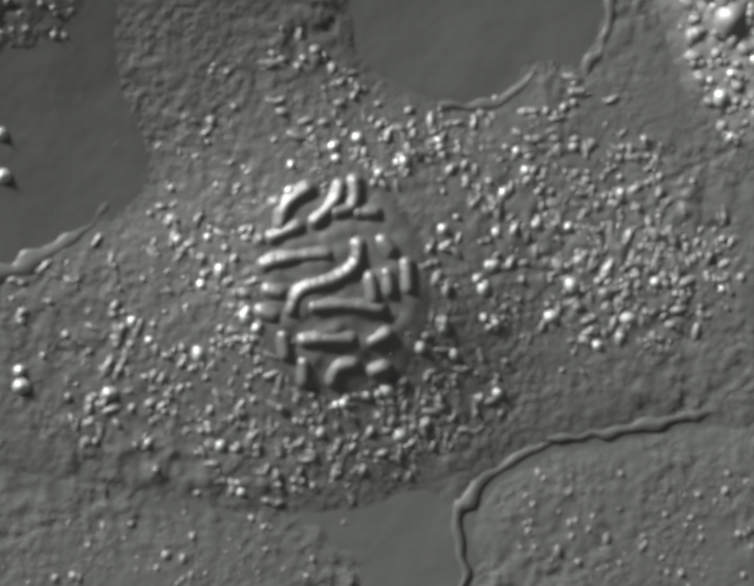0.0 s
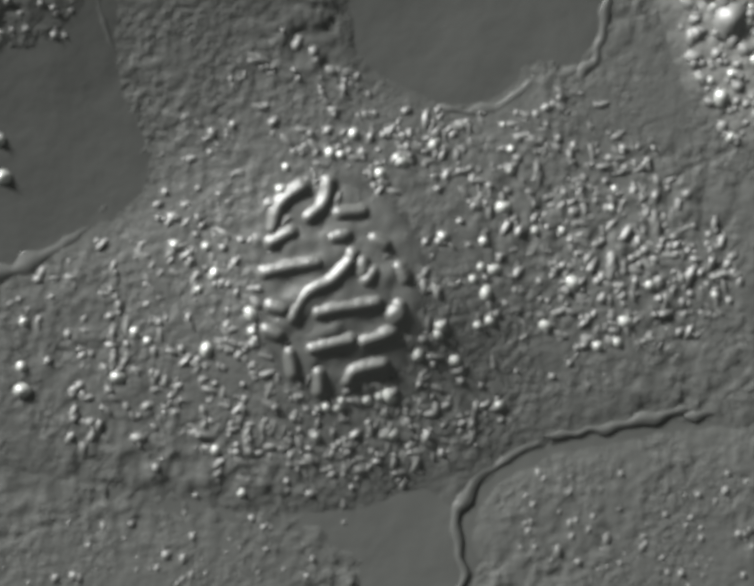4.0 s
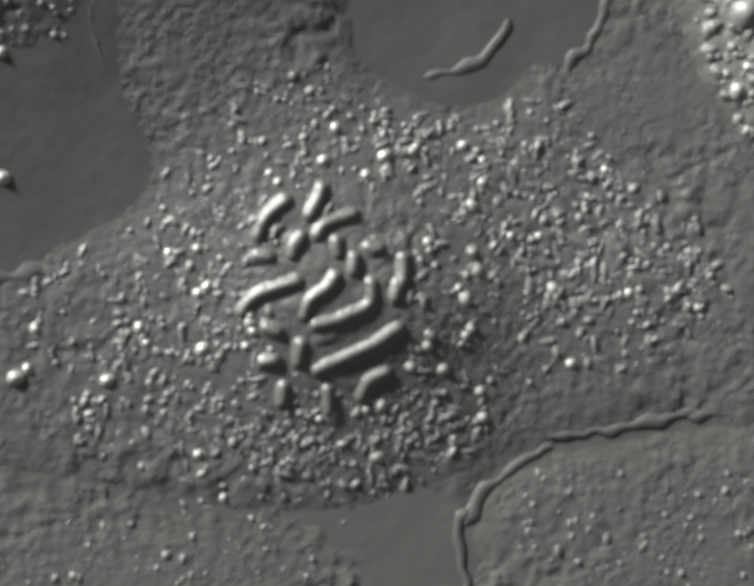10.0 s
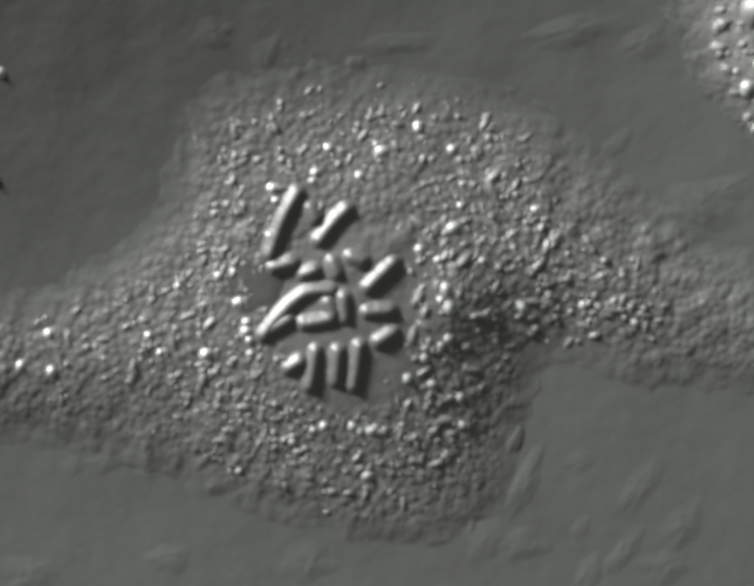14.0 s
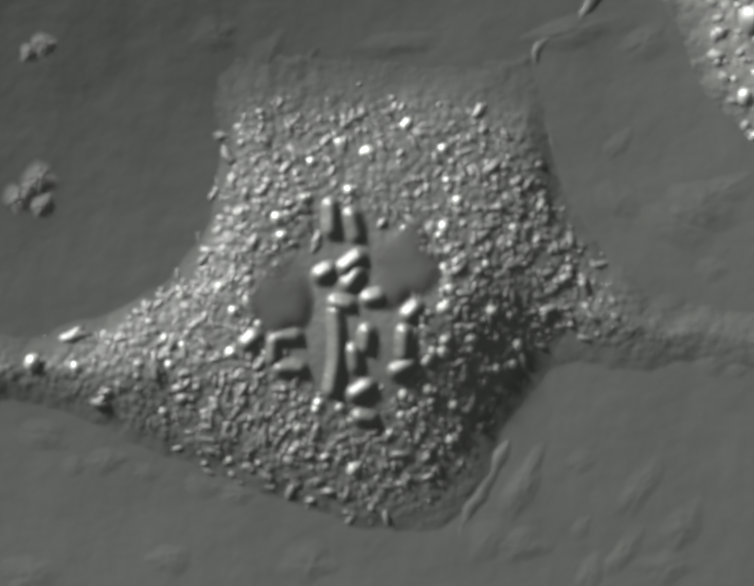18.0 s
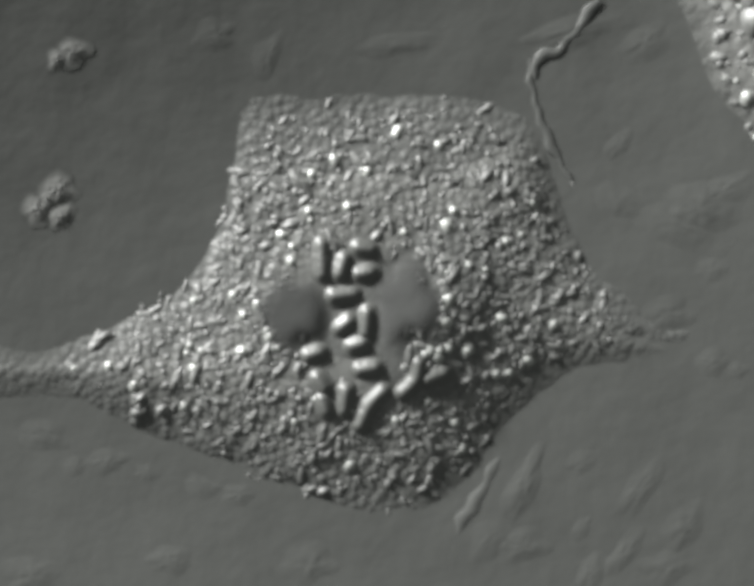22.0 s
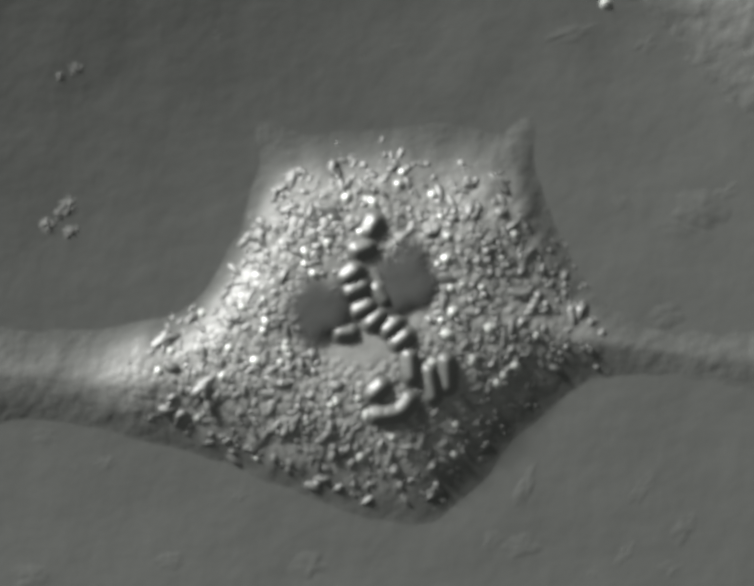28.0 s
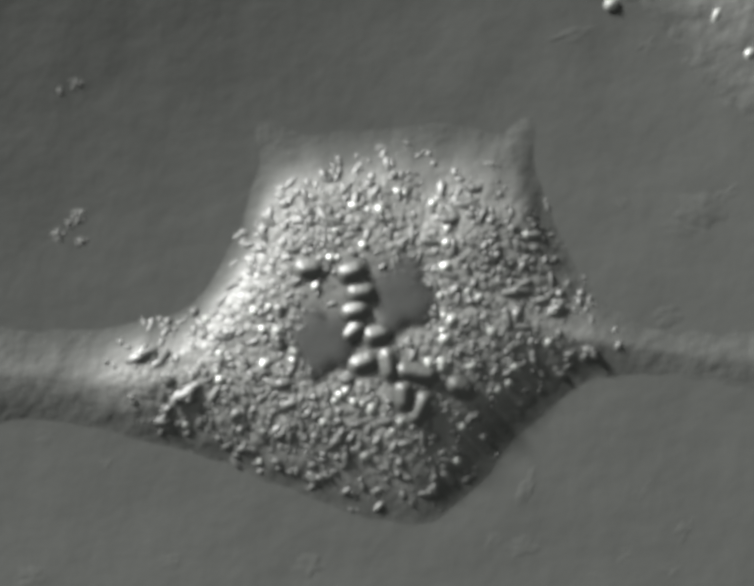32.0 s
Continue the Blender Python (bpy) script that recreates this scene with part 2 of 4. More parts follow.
H_SKIRT = relief(OUT_SKIRT, 0.032, 0.110, 0.080, 0.0030, 24, [(790, 660, 275, 260, 0.035), (1120, 740, 130, 120, -0.021), (625, 605, 90, 105, -0.008), (838, 585, 80, 100, -0.008)], fade=(40, 420, 0), ragged=0.020)
OUT_MANTLE = [(-120, 690), (80, 685), (230, 678), (370, 645), (445, 570), (505, 460), (548, 350), (535, 265), (510, 195), (620, 212), (760, 205), (900, 202), (1040, 195), (1110, 188), (1152, 200),
    (1158, 300), (1195, 420), (1262, 560), (1335, 648), (1480, 690), (1700, 700), (1700, 800), (1450, 788), (1300, 782), (1180, 812), (1085, 898), (1010, 1000), (920, 1080), (840, 1092), (700, 1055),
    (500, 978), (330, 918), (150, 868), (-120, 860)]
H_MANTLE = relief(OUT_MANTLE, 0.050, 0.070 * (1 + 1.2 * FAR + 0.3 * BELOW), 0.040, 0.0018, 28, [(770, 680, 260, 240, 0.010), (680, 690, 80, 85, -0.012), (845, 615, 65, 90, -0.012)], fade=(170, 430, 0), arms=(330, 1250, 0.45))
lamella = part("lamella", sheet_mesh("lamella", H_LAMELLA, lamella_mat), cell, "thin spread margin of the cell")
apron = part("apron", sheet_mesh("apron", H_APRON, plasma_mat), cell, "sloping outer cytoplasm")
skirt = part("skirt", sheet_mesh("skirt", H_SKIRT, plasma_mat), cell, "soft sloping skirt of the cell as it draws back")
mantle = part("mantle", sheet_mesh("mantle", H_MANTLE, mantle_mat, (750, 650, 145, 150)), cell, "granular mantle of the half-rounded cell")
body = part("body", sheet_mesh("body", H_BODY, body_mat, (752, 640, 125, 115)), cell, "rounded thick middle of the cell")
Z_LAMELLA = [(0, 0), (9, 0), (11, -0.001), (12, -0.004), (13, -0.014), (14, -0.024), (16.5, -0.055), (32, -0.070)]
Z_APRON = [(0, -0.052), (6, -0.042), (9, -0.034), (11, -0.024), (12, -0.032), (13, -0.028), (14, -0.014), (16, -0.002), (17, 0), (21, -0.001), (22, -0.008), (23, -0.020), (24, -0.032), (25, -0.042), (28, -0.060), (32, -0.060)]
Z_SKIRT = [(0, -0.070), (9, -0.050), (11, -0.024), (12, -0.008), (13, 0), (14.5, -0.002), (16, -0.010), (17, -0.016), (18, -0.024), (20, -0.045), (32, -0.080)]
Z_MANTLE = [(0, -0.100), (17, -0.060), (19, -0.042), (20, -0.030), (21, -0.016), (22, -0.006), (23, 0), (25, -0.001), (26, -0.007), (27, -0.018), (28, -0.030), (32, -0.060)]
Z_BODY = [(0, -0.090), (6, -0.085), (12, -0.075), (17, -0.055), (19, -0.046), (21, -0.032), (22, -0.024), (23, -0.016), (24, -0.010), (25, -0.006), (26, -0.002), (28, 0), (32, 0)]


def surface(x, y, t):
    return max(height_at(H_LAMELLA, x, y) + eased(Z_LAMELLA, t), height_at(H_APRON, x, y) + eased(Z_APRON, t),
               height_at(H_BODY, x, y) + eased(Z_BODY, t), height_at(H_SKIRT, x, y) + eased(Z_SKIRT, t),
               height_at(H_MANTLE, x, y) + eased(Z_MANTLE, t), slip_height(x, y))


def smooth_surface(x, y, t):
    e = 0.03
    return (surface(x - e, y, t) + surface(x + e, y, t) + surface(x, y - e, t) + surface(x, y + e, t) + 2 * surface(x, y, t)) / 6


# ---- chromosomes: threads of short rounded lengths that slide along one another ----
def length_of_thread(name, length, radius, high, material, seed):
    """A short rounded length of thread: a soft ridge with rounded ends, a little uneven."""
    half, across, along = length / 2, 11, 19
    verts, faces = [], []
    for side in (1, 0):
        for j in range(across):
            v = 2 * j / (across - 1) - 1
            for i in range(along):
                u = 2 * i / (along - 1) - 1
                # the ends are drawn to a half circle
                x = u * (half - radius * (1 - math.sqrt(max(0, 1 - 0.98 * v * v))))
                over = max(0, abs(x) - (half - radius)) / radius
                r = min(1, math.hypot(over, v))
                wide = 1 + 0.10 * noise.noise((x * 36 + seed, v * 0.8, seed))
                z = high * math.cos(math.pi / 2 * r) ** 1.8 * (1 + 0.06 * noise.noise((x * 40, v * 1.5, seed + 9)))
                verts.append((x, radius * v * wide, z if side else -0.25 * high * (1 - r)))
    n = across * along
    for j in range(across - 1):
        for i in range(along - 1):
            a = j * along + i
            faces.append((a, a + 1, a + along + 1, a + along))
            faces.append((n + a, n + a + along, n + a + along + 1, n + a + 1))
    rim = [i for i in range(along)] + [j * along + along - 1 for j in range(1, across)] + [n - 1 - i for i in range(1, along)] + [j * along for j in range(across - 2, 0, -1)]
    for a, b in zip(rim, rim[1:] + rim[:1]):
        faces.append((b, a, n + a, n + b))
    return mesh_of(name, verts, faces, material)


PIECES = 12
piece_meshes = [length_of_thread("segment", 0.058, 0.0232, 0.0125, thread_mat, 3.7 * i) for i in range(9)]


def slope_turn(x, y, t):
    """The lean of the cell's surface there."""
    e = 0.07
    sx = float(smooth_surface(x + e, y, t) - smooth_surface(x - e, y, t)) / (2 * e)
    sy = float(smooth_surface(x, y + e, t) - smooth_surface(x, y - e, t)) / (2 * e)
    return Vector((0, 0, 1)).rotation_difference(Vector((-sx, -sy, 1))).to_matrix().to_4x4()


class Thread:
    """One chromosome: an Empty with its lengths, and its course at each time."""

    def __init__(self):
        self.thing = tagged(new("chromosome"), "grey rounded chromosome, a coiled thread in the cell", "chromosome", "chromosomes of the cell")
        self.pieces = [part("segment", piece_meshes[(7 * k + len(bpy.data.objects)) % 9], self.thing) for k in range(PIECES)]
        self.rows, self.piece_rows = [], [[] for _ in range(PIECES)]
        self.turns = [None] * PIECES

    def at(self, t, under, *plan):
        line = np.array([at(*plan[i:i + 2]) for i in range(0, len(plan), 2)])
        if len(line) > 2:
            line = rounded(line, False, 5)
        run = np.r_[0, np.cumsum(np.linalg.norm(np.diff(line, axis=0), axis=1))]
        inset = min(0.016, run[-1] / 2 - 0.006)
        spots = np.linspace(inset, run[-1] - inset, PIECES)
        xs, ys = np.interp(spots, run, line[:, 0]), np.interp(spots, run, line[:, 1])
        ahead = np.clip(spots + 0.008, 0, run[-1])
        back = np.clip(spots - 0.008, 0, run[-1])
        turn = np.degrees(np.arctan2(np.interp(ahead, run, line[:, 1]) - np.interp(back, run, line[:, 1]),
                                     np.interp(ahead, run, line[:, 0]) - np.interp(back, run, line[:, 0])))
        mx, my = xs.mean(), ys.mean()
        base = smooth_surface(mx, my, t)
        mz = base + (-0.026 if under else eased(THREAD_LIFT, t))
        self.rows.append((t, pose(mx, my, mz)))
        for k in range(PIECES):
            a = turn[k]
            if self.turns[k] is not None:
                a = self.turns[k] + min(max((a - self.turns[k] + 90) % 180 - 90, -85), 85)
            self.turns[k] = a
            z = smooth_surface(xs[k], ys[k], t) - base
            self.piece_rows[k].append((t, Matrix.Translation((xs[k] - mx, ys[k] - my, z + 0.0001 * k)) @ slope_turn(xs[k], ys[k], t) @ pose(0, 0, 0, 0, 0, a)))

    def key(self):
        walk(self.thing, self.rows)
        for piece, rows in zip(self.pieces, self.piece_rows):
            walk(piece, rows)


THREAD_LIFT = [(0, -0.0011), (6, -0.0018), (9, -0.0028), (12, -0.0022), (14, -0.0010), (17, 0.0002), (21, 0.0004), (24, -0.0002), (28, 0.0006), (32, 0.0008)]
threads = [Thread() for _ in range(20)]


def lens(name, rx, ry, high, edge, rumple, material, rings=14, around=40, seed=0.0):
    """A low soft-edged lens of clear matter, smooth or rumpled."""
    verts, thick, faces = [(0, 0, high)], [1.0], []
    for k in range(1, rings + 1):
        r = k / rings
        for i in range(around):
            a = 2 * math.pi * i / around
            wave = 1 + 0.42 * noise.noise((1.4 * math.cos(a) + seed, 1.4 * math.sin(a), seed))
            x, y = rx * r * wave * math.cos(a), ry * r * wave * math.sin(a)
            low = 1 - r ** 4
            verts.append((x, y, high * low + rumple * low * noise.noise((x * 24 + seed, y * 24, seed)) - edge * r ** 4))
            thick.append((1 - r * r))
    faces += [(0, 1 + i, 1 + (i + 1) % around) for i in range(around)]
    for k in range(rings - 1):
        for i in range(around):
            a, b = 1 + k * around + i, 1 + k * around + (i + 1) % around
            faces.append((a, a + around, b + around, b))
    return thickened(mesh_of(name, verts, faces, material), thick)


# ---- the nucleus, which dissolves, and the two clear halves of the spindle, which come after it ----
def rumpled():
    """The flat nucleus: the cell's swelling, thrown into folds."""
    cx, cy = at(714, 606)
    r = np.hypot((GX - cx) / 0.190, (GY - cy) / 0.250)
    soft = np.clip(1 - r ** 4, 0, 1)
    folds = np.array([[noise.noise((x * 17, y * 26, 4.0)) + 0.4 * noise.noise((x * 40, y * 40, 6.0)) for x in GX[0]] for y in GY[:, 0]])
    h = blurred(H_LAMELLA, 12) + 0.0030 * soft + 0.0062 * folds * soft
    me = sheet_mesh("nucleus", np.where(r < 1, h, -1), nucleus_mat)
    me.attributes["thickness"].data.foreach_set("value", np.asarray(soft[r < 1], np.float32))
    return me


nucleus = part("nucleus", rumpled(), cell, "rumpled rounded nucleus")
NUCLEUS = [(0, 0, 0, 0), (6, -3, -2, -0.001), (9, -6, 4, -0.003), (11, -8, 16, -0.006), (12, -8, 22, -0.012), (13, -8, 30, -0.030), (15, 0, 30, -0.06), (32, 40, 60, -0.12)]
spindle = [part("spindle_half", lens("spindle_half", 0.080, 0.090, 0.012, 0.000, 0.0, clear_mat, seed=9.0 + k), cell, "dark smooth clear half of the spindle") for k in range(2)]
SPINDLE = [
    [(0, 560, 590, -0.09), (12, 560, 590, -0.03), (13, 560, 585, -0.012), (14, 535, 600, -0.010), (17, 535, 615, -0.004), (18, 585, 627, 0.000), (19, 597, 605, 0), (21, 618, 612, 0), (22, 610, 645, 0), (24, 640, 640, 0), (28, 668, 642, 0.001), (29, 678, 668, 0.001), (30, 680, 682, 0.001), (31, 698, 712, 0.001), (32, 676, 710, 0.001)],
    [(0, 840, 570, -0.09), (12, 840, 570, -0.04), (14, 840, 570, -0.020), (17, 830, 562, -0.003), (18, 840, 560, 0), (20, 858, 600, 0), (21, 832, 606, 0), (22, 840, 634, 0), (24, 818, 628, 0), (25, 818, 603, 0), (28, 842, 590, 0.001), (30, 852, 628, 0.001), (32, 834, 622, 0.001)]]

# ---- granules: they fill the room between the clear middle and the cell's edge, and drift inwards with it ----
ANGLES = np.arange(0, 361, 30)
# seconds, middle (x, y), clear half-width and half-height, then how far granules reach every 30 degrees, clockwise from the right
SPREAD = [
    (0, 715, 600, 165, 225, 800, 430, 380, 440, 480, 640, 740, 420, 560, 520, 520, 680),
    (9, 710, 610, 165, 235, 800, 460, 390, 440, 500, 620, 720, 400, 520, 490, 490, 640),
    (13, 705, 635, 165, 255, 700, 380, 410, 440, 440, 570, 690, 380, 450, 450, 480, 540),
    (17, 720, 640, 175, 215, 520, 350, 395, 440, 420, 470, 680, 390, 460, 460, 470, 470),
    (20, 740, 640, 160, 190, 590, 350, 400, 440, 420, 450, 640, 370, 440, 470, 530, 470),
    (23, 740, 660, 160, 180, 560, 390, 400, 400, 380, 400, 585, 365, 410, 445, 490, 450),
    (25, 748, 668, 155, 165, 530, 410, 400, 402, 395, 420, 520, 335, 375, 415, 445, 425),
    (28, 760, 680, 150, 150, 480, 430, 420, 410, 410, 430, 440, 290, 340, 390, 400, 390),
    (32, 765, 690, 135, 130, 510, 430, 415, 405, 410, 440, 500, 280, 330, 380, 390, 440)]


BEARINGS = np.arange(0, 361, 4)


def edge_distance(points, mx, my):
    """How far the outline lies from a middle, by bearing."""
    out = rounded(points)
    found = []
    for b in BEARINGS:
        ux, uy = math.cos(radians(b)), math.sin(radians(b))
        best = 900
        for (x0, y0), (x1, y1) in zip(out, np.roll(out, -1, 0)):
            det = ux * (y0 - y1) - uy * (x0 - x1)
            if abs(det) > 1e-9:
                r = ((x0 - mx) * (y0 - y1) - (y0 - my) * (x0 - x1)) / det
                u = (ux * (y0 - my) - uy * (x0 - mx)) / det
                if r > 0 and 0 <= u <= 1:
                    best = min(best, r)
        found.append(best)
    return found


EDGES = [edge_distance(OUT_LAMELLA, 712, 605), edge_distance(OUT_APRON, 735, 640), edge_distance(OUT_MANTLE, 748, 668), edge_distance(OUT_BODY, 765, 690)]


def spread_at(t, angle, v, brim=0):
    """Where the granule lies that has this bearing and this share of the way out."""
    mid = [np.interp(t, [r[0] for r in SPREAD], [r[k] for r in SPREAD]) for k in range(1, 17)]
    reach = mid[4:] + mid[4:5]
    out = np.interp(angle % 360, ANGLES, reach)
    share = np.interp(t, [0, 11, 14, 21, 23, 25.5, 28, 32], [0, 0, 1, 1, 2, 2, 3, 3])
    edge = np.interp(share, [0, 1, 2, 3], [np.interp(angle % 360, BEARINGS, e) for e in EDGES])
    out = min(out * 1.05, edge * np.interp(share, [0, 1, 2, 3], [0.985, 0.965, 0.97, 0.985]))
    out -= brim
    a = radians(angle)
    inner = 1 / math.hypot(math.cos(a) / mid[2], math.sin(a) / mid[3])
    r = math.sqrt(inner ** 2 + (max(out, inner + 20) ** 2 - inner ** 2) * v)
    return at(mid[0] + r * math.cos(a), mid[1] + r * math.sin(a))


def blob(radius, long, flat, rnd, rings=5, around=9):
    """Vertices and faces of a small uneven bead: a soft dome on a shallow belly."""
    high = flat * radius
    verts = [(0, 0, high)]
    skew = rnd.uniform(-0.2, 0.2)
    for k in range(1, rings):
        r = k / (rings - 1)
        for i in range(around):
            b = 2 * math.pi * i / around
            wide = 1.15 * radius * r * (1 + rnd.uniform(-0.10, 0.10))
            verts.append((long * wide * math.cos(b) + skew * high * (1 - r), wide * math.sin(b), high * math.cos(math.pi / 2 * r) ** 1.6 - 0.08 * high * r))
    verts.append((0, 0, -0.35 * high))
    last = len(verts) - 1
    faces = [(0, 1 + i, 1 + (i + 1) % around) for i in range(around)]
    for k in range(rings - 2):
        for i in range(around):
            a, b = 1 + k * around + i, 1 + k * around + (i + 1) % around
            faces.append((a, a + around, b + around, b))
    a = 1 + (rings - 2) * around
    faces += [(last, a + (i + 1) % around, a + i) for i in range(around)]
    return verts, faces


def even_bearing(share):
    """The bearing below which this share of the granules lies, so that they cover the cell evenly."""
    return float(np.interp(share % 1, BEARING_SUMS, BEARINGS))


weights = np.zeros(len(BEARINGS) - 1)
for moment in (2, 26):
    room = []
    for b in BEARINGS[:-1]:
        (x0, y0), (x1, y1), (cx, cy) = spread_at(moment, b + 2, 0), spread_at(moment, b + 2, 1), at(*[np.interp(moment, [r[0] for r in SPREAD], [r[k] for r in SPREAD]) for k in (1, 2)])
        room.append((x1 - cx) ** 2 + (y1 - cy) ** 2 - (x0 - cx) ** 2 - (y0 - cy) ** 2)
    weights += np.array(room) / sum(room)
BEARING_SUMS = np.r_[0, np.cumsum(weights) / weights.sum()]
rnd = random.Random(5)
GRAIN_SHAPES = [mesh_of("granule", *blob(rnd.uniform(0.0070, 0.0108), rnd.choice((1, 1, 1.2, 1.5)), 0.55, rnd), grain_mat) for _ in range(14)]
BRIGHT_SHAPES = [mesh_of("granule", *blob(rnd.uniform(0.0080, 0.0130), rnd.choice((1, 1.1, 1.3)), 0.60, rnd), bright_mat) for _ in range(6)]
granules = []
for i in range(300):
    bright = i % 4 == 0
    ob = part("granule", rnd.choice(BRIGHT_SHAPES if bright else GRAIN_SHAPES), cell, "bright refractile granule" if bright else "")
    v = rnd.random() ** (2.2 if bright else 1.0)
    granules.append((ob, even_bearing(rnd.random()), 0.02 + 0.96 * v))


def cluster(count, spread, low, high, material, rnd, name="granule_patch"):
    verts, faces = [], []
    chain, x, y, a, size = 0, 0, 0, 0, low
    for _ in range(count):
        if chain:
            # the next bead of a short winding chain
            a += rnd.uniform(-0.9, 0.9)
            x, y, chain = x + 0.0072 * math.cos(a), y + 0.0072 * math.sin(a), chain - 1
        else:
            x, y, a = [min(max(rnd.gauss(0, spread), -1.4 * spread), 1.4 * spread) for _ in range(2)] + [rnd.uniform(0, 2 * math.pi)]
            chain, size = rnd.choice((0, 0, 0, 0, 1, 1, 2, 2, 3)), rnd.uniform(low, high)
        bv, bf = blob(size * rnd.uniform(0.85, 1.1), rnd.choice((1, 1.2, 1.5, 2.0, 2.6)), rnd.choice((0.40, 0.50, 0.60, 0.75)), rnd, 6, 10)
        base = len(verts)
        verts += [(x + px * math.cos(a) - py * math.sin(a), y + px * math.sin(a) + py * math.cos(a), pz) for px, py, pz in bv]
        faces += [tuple(base + k for k in f) for f in bf]
    return mesh_of(name, verts, faces, material)


CLUSTERS = [cluster(10, 0.033, 0.0062, 0.0108, grain_mat, rnd) for _ in range(24)]
clusters = []
for i in range(315):
    ob = part("granule_patch", CLUSTERS[i % 24], cell, "patch of small grey granules", "stuff")
    # spread evenly by the golden angle
    clusters.append((ob, even_bearing(i * 0.618034), (i + 0.5) / 315))

# ---- neighbours, folds and debris round the cell ----
neighbours = []  # thing, rows of seconds, drift in plan, height
drifting = []  # thing or part, rows of seconds, plan place, height over the slip, turn


def mound(name, points, height, reach, foot, lumps, lump_scale, material, label, category, rows):
    """A neighbouring cell: an Empty with its soft body."""
    thing = tagged(new(name), label, category)
    h = relief(points, height, reach, foot, lumps, lump_scale)
    part("body", sheet_mesh("body", h, material), thing)
    neighbours.append((thing, [(t, dx / 1000, -dy / 1000, z) for t, dx, dy, z in rows]))
    return thing, h


near_cell, H_NEAR = mound("neighbour_cell", [(1010, 1350), (985, 1180), (975, 1080), (1030, 1010), (1120, 950), (1260, 915), (1420, 890), (1750, 885), (1750, 1350)],
                  0.012, 0.03, 0.03, 0.0036, 30, lamella_mat, "flat grey neighbouring cell with a lumpy surface", "cell",
                  [(0, 0, 0, 0), (9, 0, 0, 0), (12, 0, 0, -0.003), (12.6, 2, 4, -0.008), (13, 4, 8, -0.012), (14, 6, 10, -0.014), (17, 8, 14, -0.018), (32, 12, 20, -0.020)])
low_cell, H_LOW = mound("neighbour_cell", [(-150, 930), (60, 955), (260, 1000), (460, 1045), (600, 1060), (700, 1085), (735, 1150), (740, 1350), (-150, 1350)],
                 0.010, 0.06, 0.07, 0.0050, 28, lamella_mat, "flat grey neighbouring cell below the dividing one", "cell",
                 [(0, 0, 0, 0), (9, 0, 0, 0), (12, 0, 0, -0.001), (13, 0, 5, -0.009), (14, 0, 10, -0.013), (17, 0, 12, -0.018), (32, 0, 20, -0.020)])
OUT_CORNER = [(1360, -150), (1362, 20), (1385, 110), (1420, 200), (1490, 280), (1560, 340), (1750, 380), (1750, -150)]
corner_cell, H_CORNER = mound("neighbour_cell", OUT_CORNER, 0.034, 0.06, 0.06, 0.007, 30, corner_mat, "grainy bright neighbouring cell with coarse granules", "cell",
                    [(0, 0, 0, 0), (6, 2, 0, 0), (9, 25, -10, 0), (13, 50, -20, 0), (17, 60, -10, -0.002), (19, 40, 0, -0.004), (22, 55, 0, -0.006), (25, 30, 0, -0.013), (28, 10, 0, -0.036), (32, 6, 4, -0.040)])
upper_cell, H_UPPER = mound("neighbour_cell", [(-150, -150), (-150, 120), (20, 130), (120, 100), (190, 40), (215, -150)],
                   0.010, 0.05, 0.05, 0.005, 26, lamella_mat, "faint flat neighbouring cell at the slip's far side", "cell",
                   [(0, 0, 0, 0), (9, 0, 0, 0), (13, 0, -10, -0.003), (17, 0, -20, -0.009), (32, 0, -20, -0.011)])

rnd = random.Random(21)


def studded(thing, h, count, x0, x1, y0, y1):
    """Low lumps of granules on a neighbour's flat body."""
    for _ in range(count):
        px, py = at(rnd.uniform(x0, x1), rnd.uniform(y0, y1))
        ob = part("granule", rnd.choice(GRAIN_SHAPES), thing)
        ob.matrix_basis = pose(px, py, height_at(h, px, py) - rnd.uniform(0.001, 0.005), 0, 0, rnd.uniform(20, 110)) @ Matrix.Scale(rnd.uniform(0.8, 1.3), 4)


studded(near_cell, H_NEAR, 100, 1080, 1568, 980, 1219)
studded(low_cell, H_LOW, 50, 0, 720, 1060, 1219)
studded(upper_cell, H_UPPER, 16, 0, 160, 0, 90)

sinking = []  # part, its pose: granules that sink into the corner cell at last
for i in range(110):
    x, y = 1415 + 170 * rnd.random() ** 0.8, -10 + 330 * rnd.random() ** 1.3
    if x < 1425 + (y - 120) * 0.5:
        continue
    big = rnd.random() < 0.1
    ob = part("granule", rnd.choice(BRIGHT_SHAPES if big else GRAIN_SHAPES), corner_cell, "bright coarse granule" if big else "")
    px, py = at(x, y)
    ob.matrix_basis = pose(px, py, height_at(H_CORNER, px, py) - 0.0005, 0, 0, rnd.uniform(0, 180)) @ Matrix.Scale(rnd.choice((0.7, 0.9, 1.1, 1.4)), 4)
    sinking.append((ob, px, py, height_at(H_CORNER, px, py) - 0.0005, rnd.uniform(0, 180)))
# added low mound: its pale colour imitates the late bright haze here
haze = part("haze_mound", sheet_mesh("haze_mound", relief([(1290, -150), (1330, 0), (1400, 130), (1490, 210), (1600, 290), (1750, 330), (1750, -150)], 0.016, 0.09, 0.10, 0.0030, 26, ragged=0.03), haze_mat), corner_cell, "low pale mound that stands in for bright haze in the corner")
vm = mesh_of("vacuole", *blob(0.036, 1.25, 0.55, rnd, 9, 18), grain_mat)
vac = part("vacuole", vm, corner_cell, "large smooth rounded vacuole")
sinking.append((vac, *at(1520, 45), height_at(H_CORNER, *at(1520, 45)), 60))


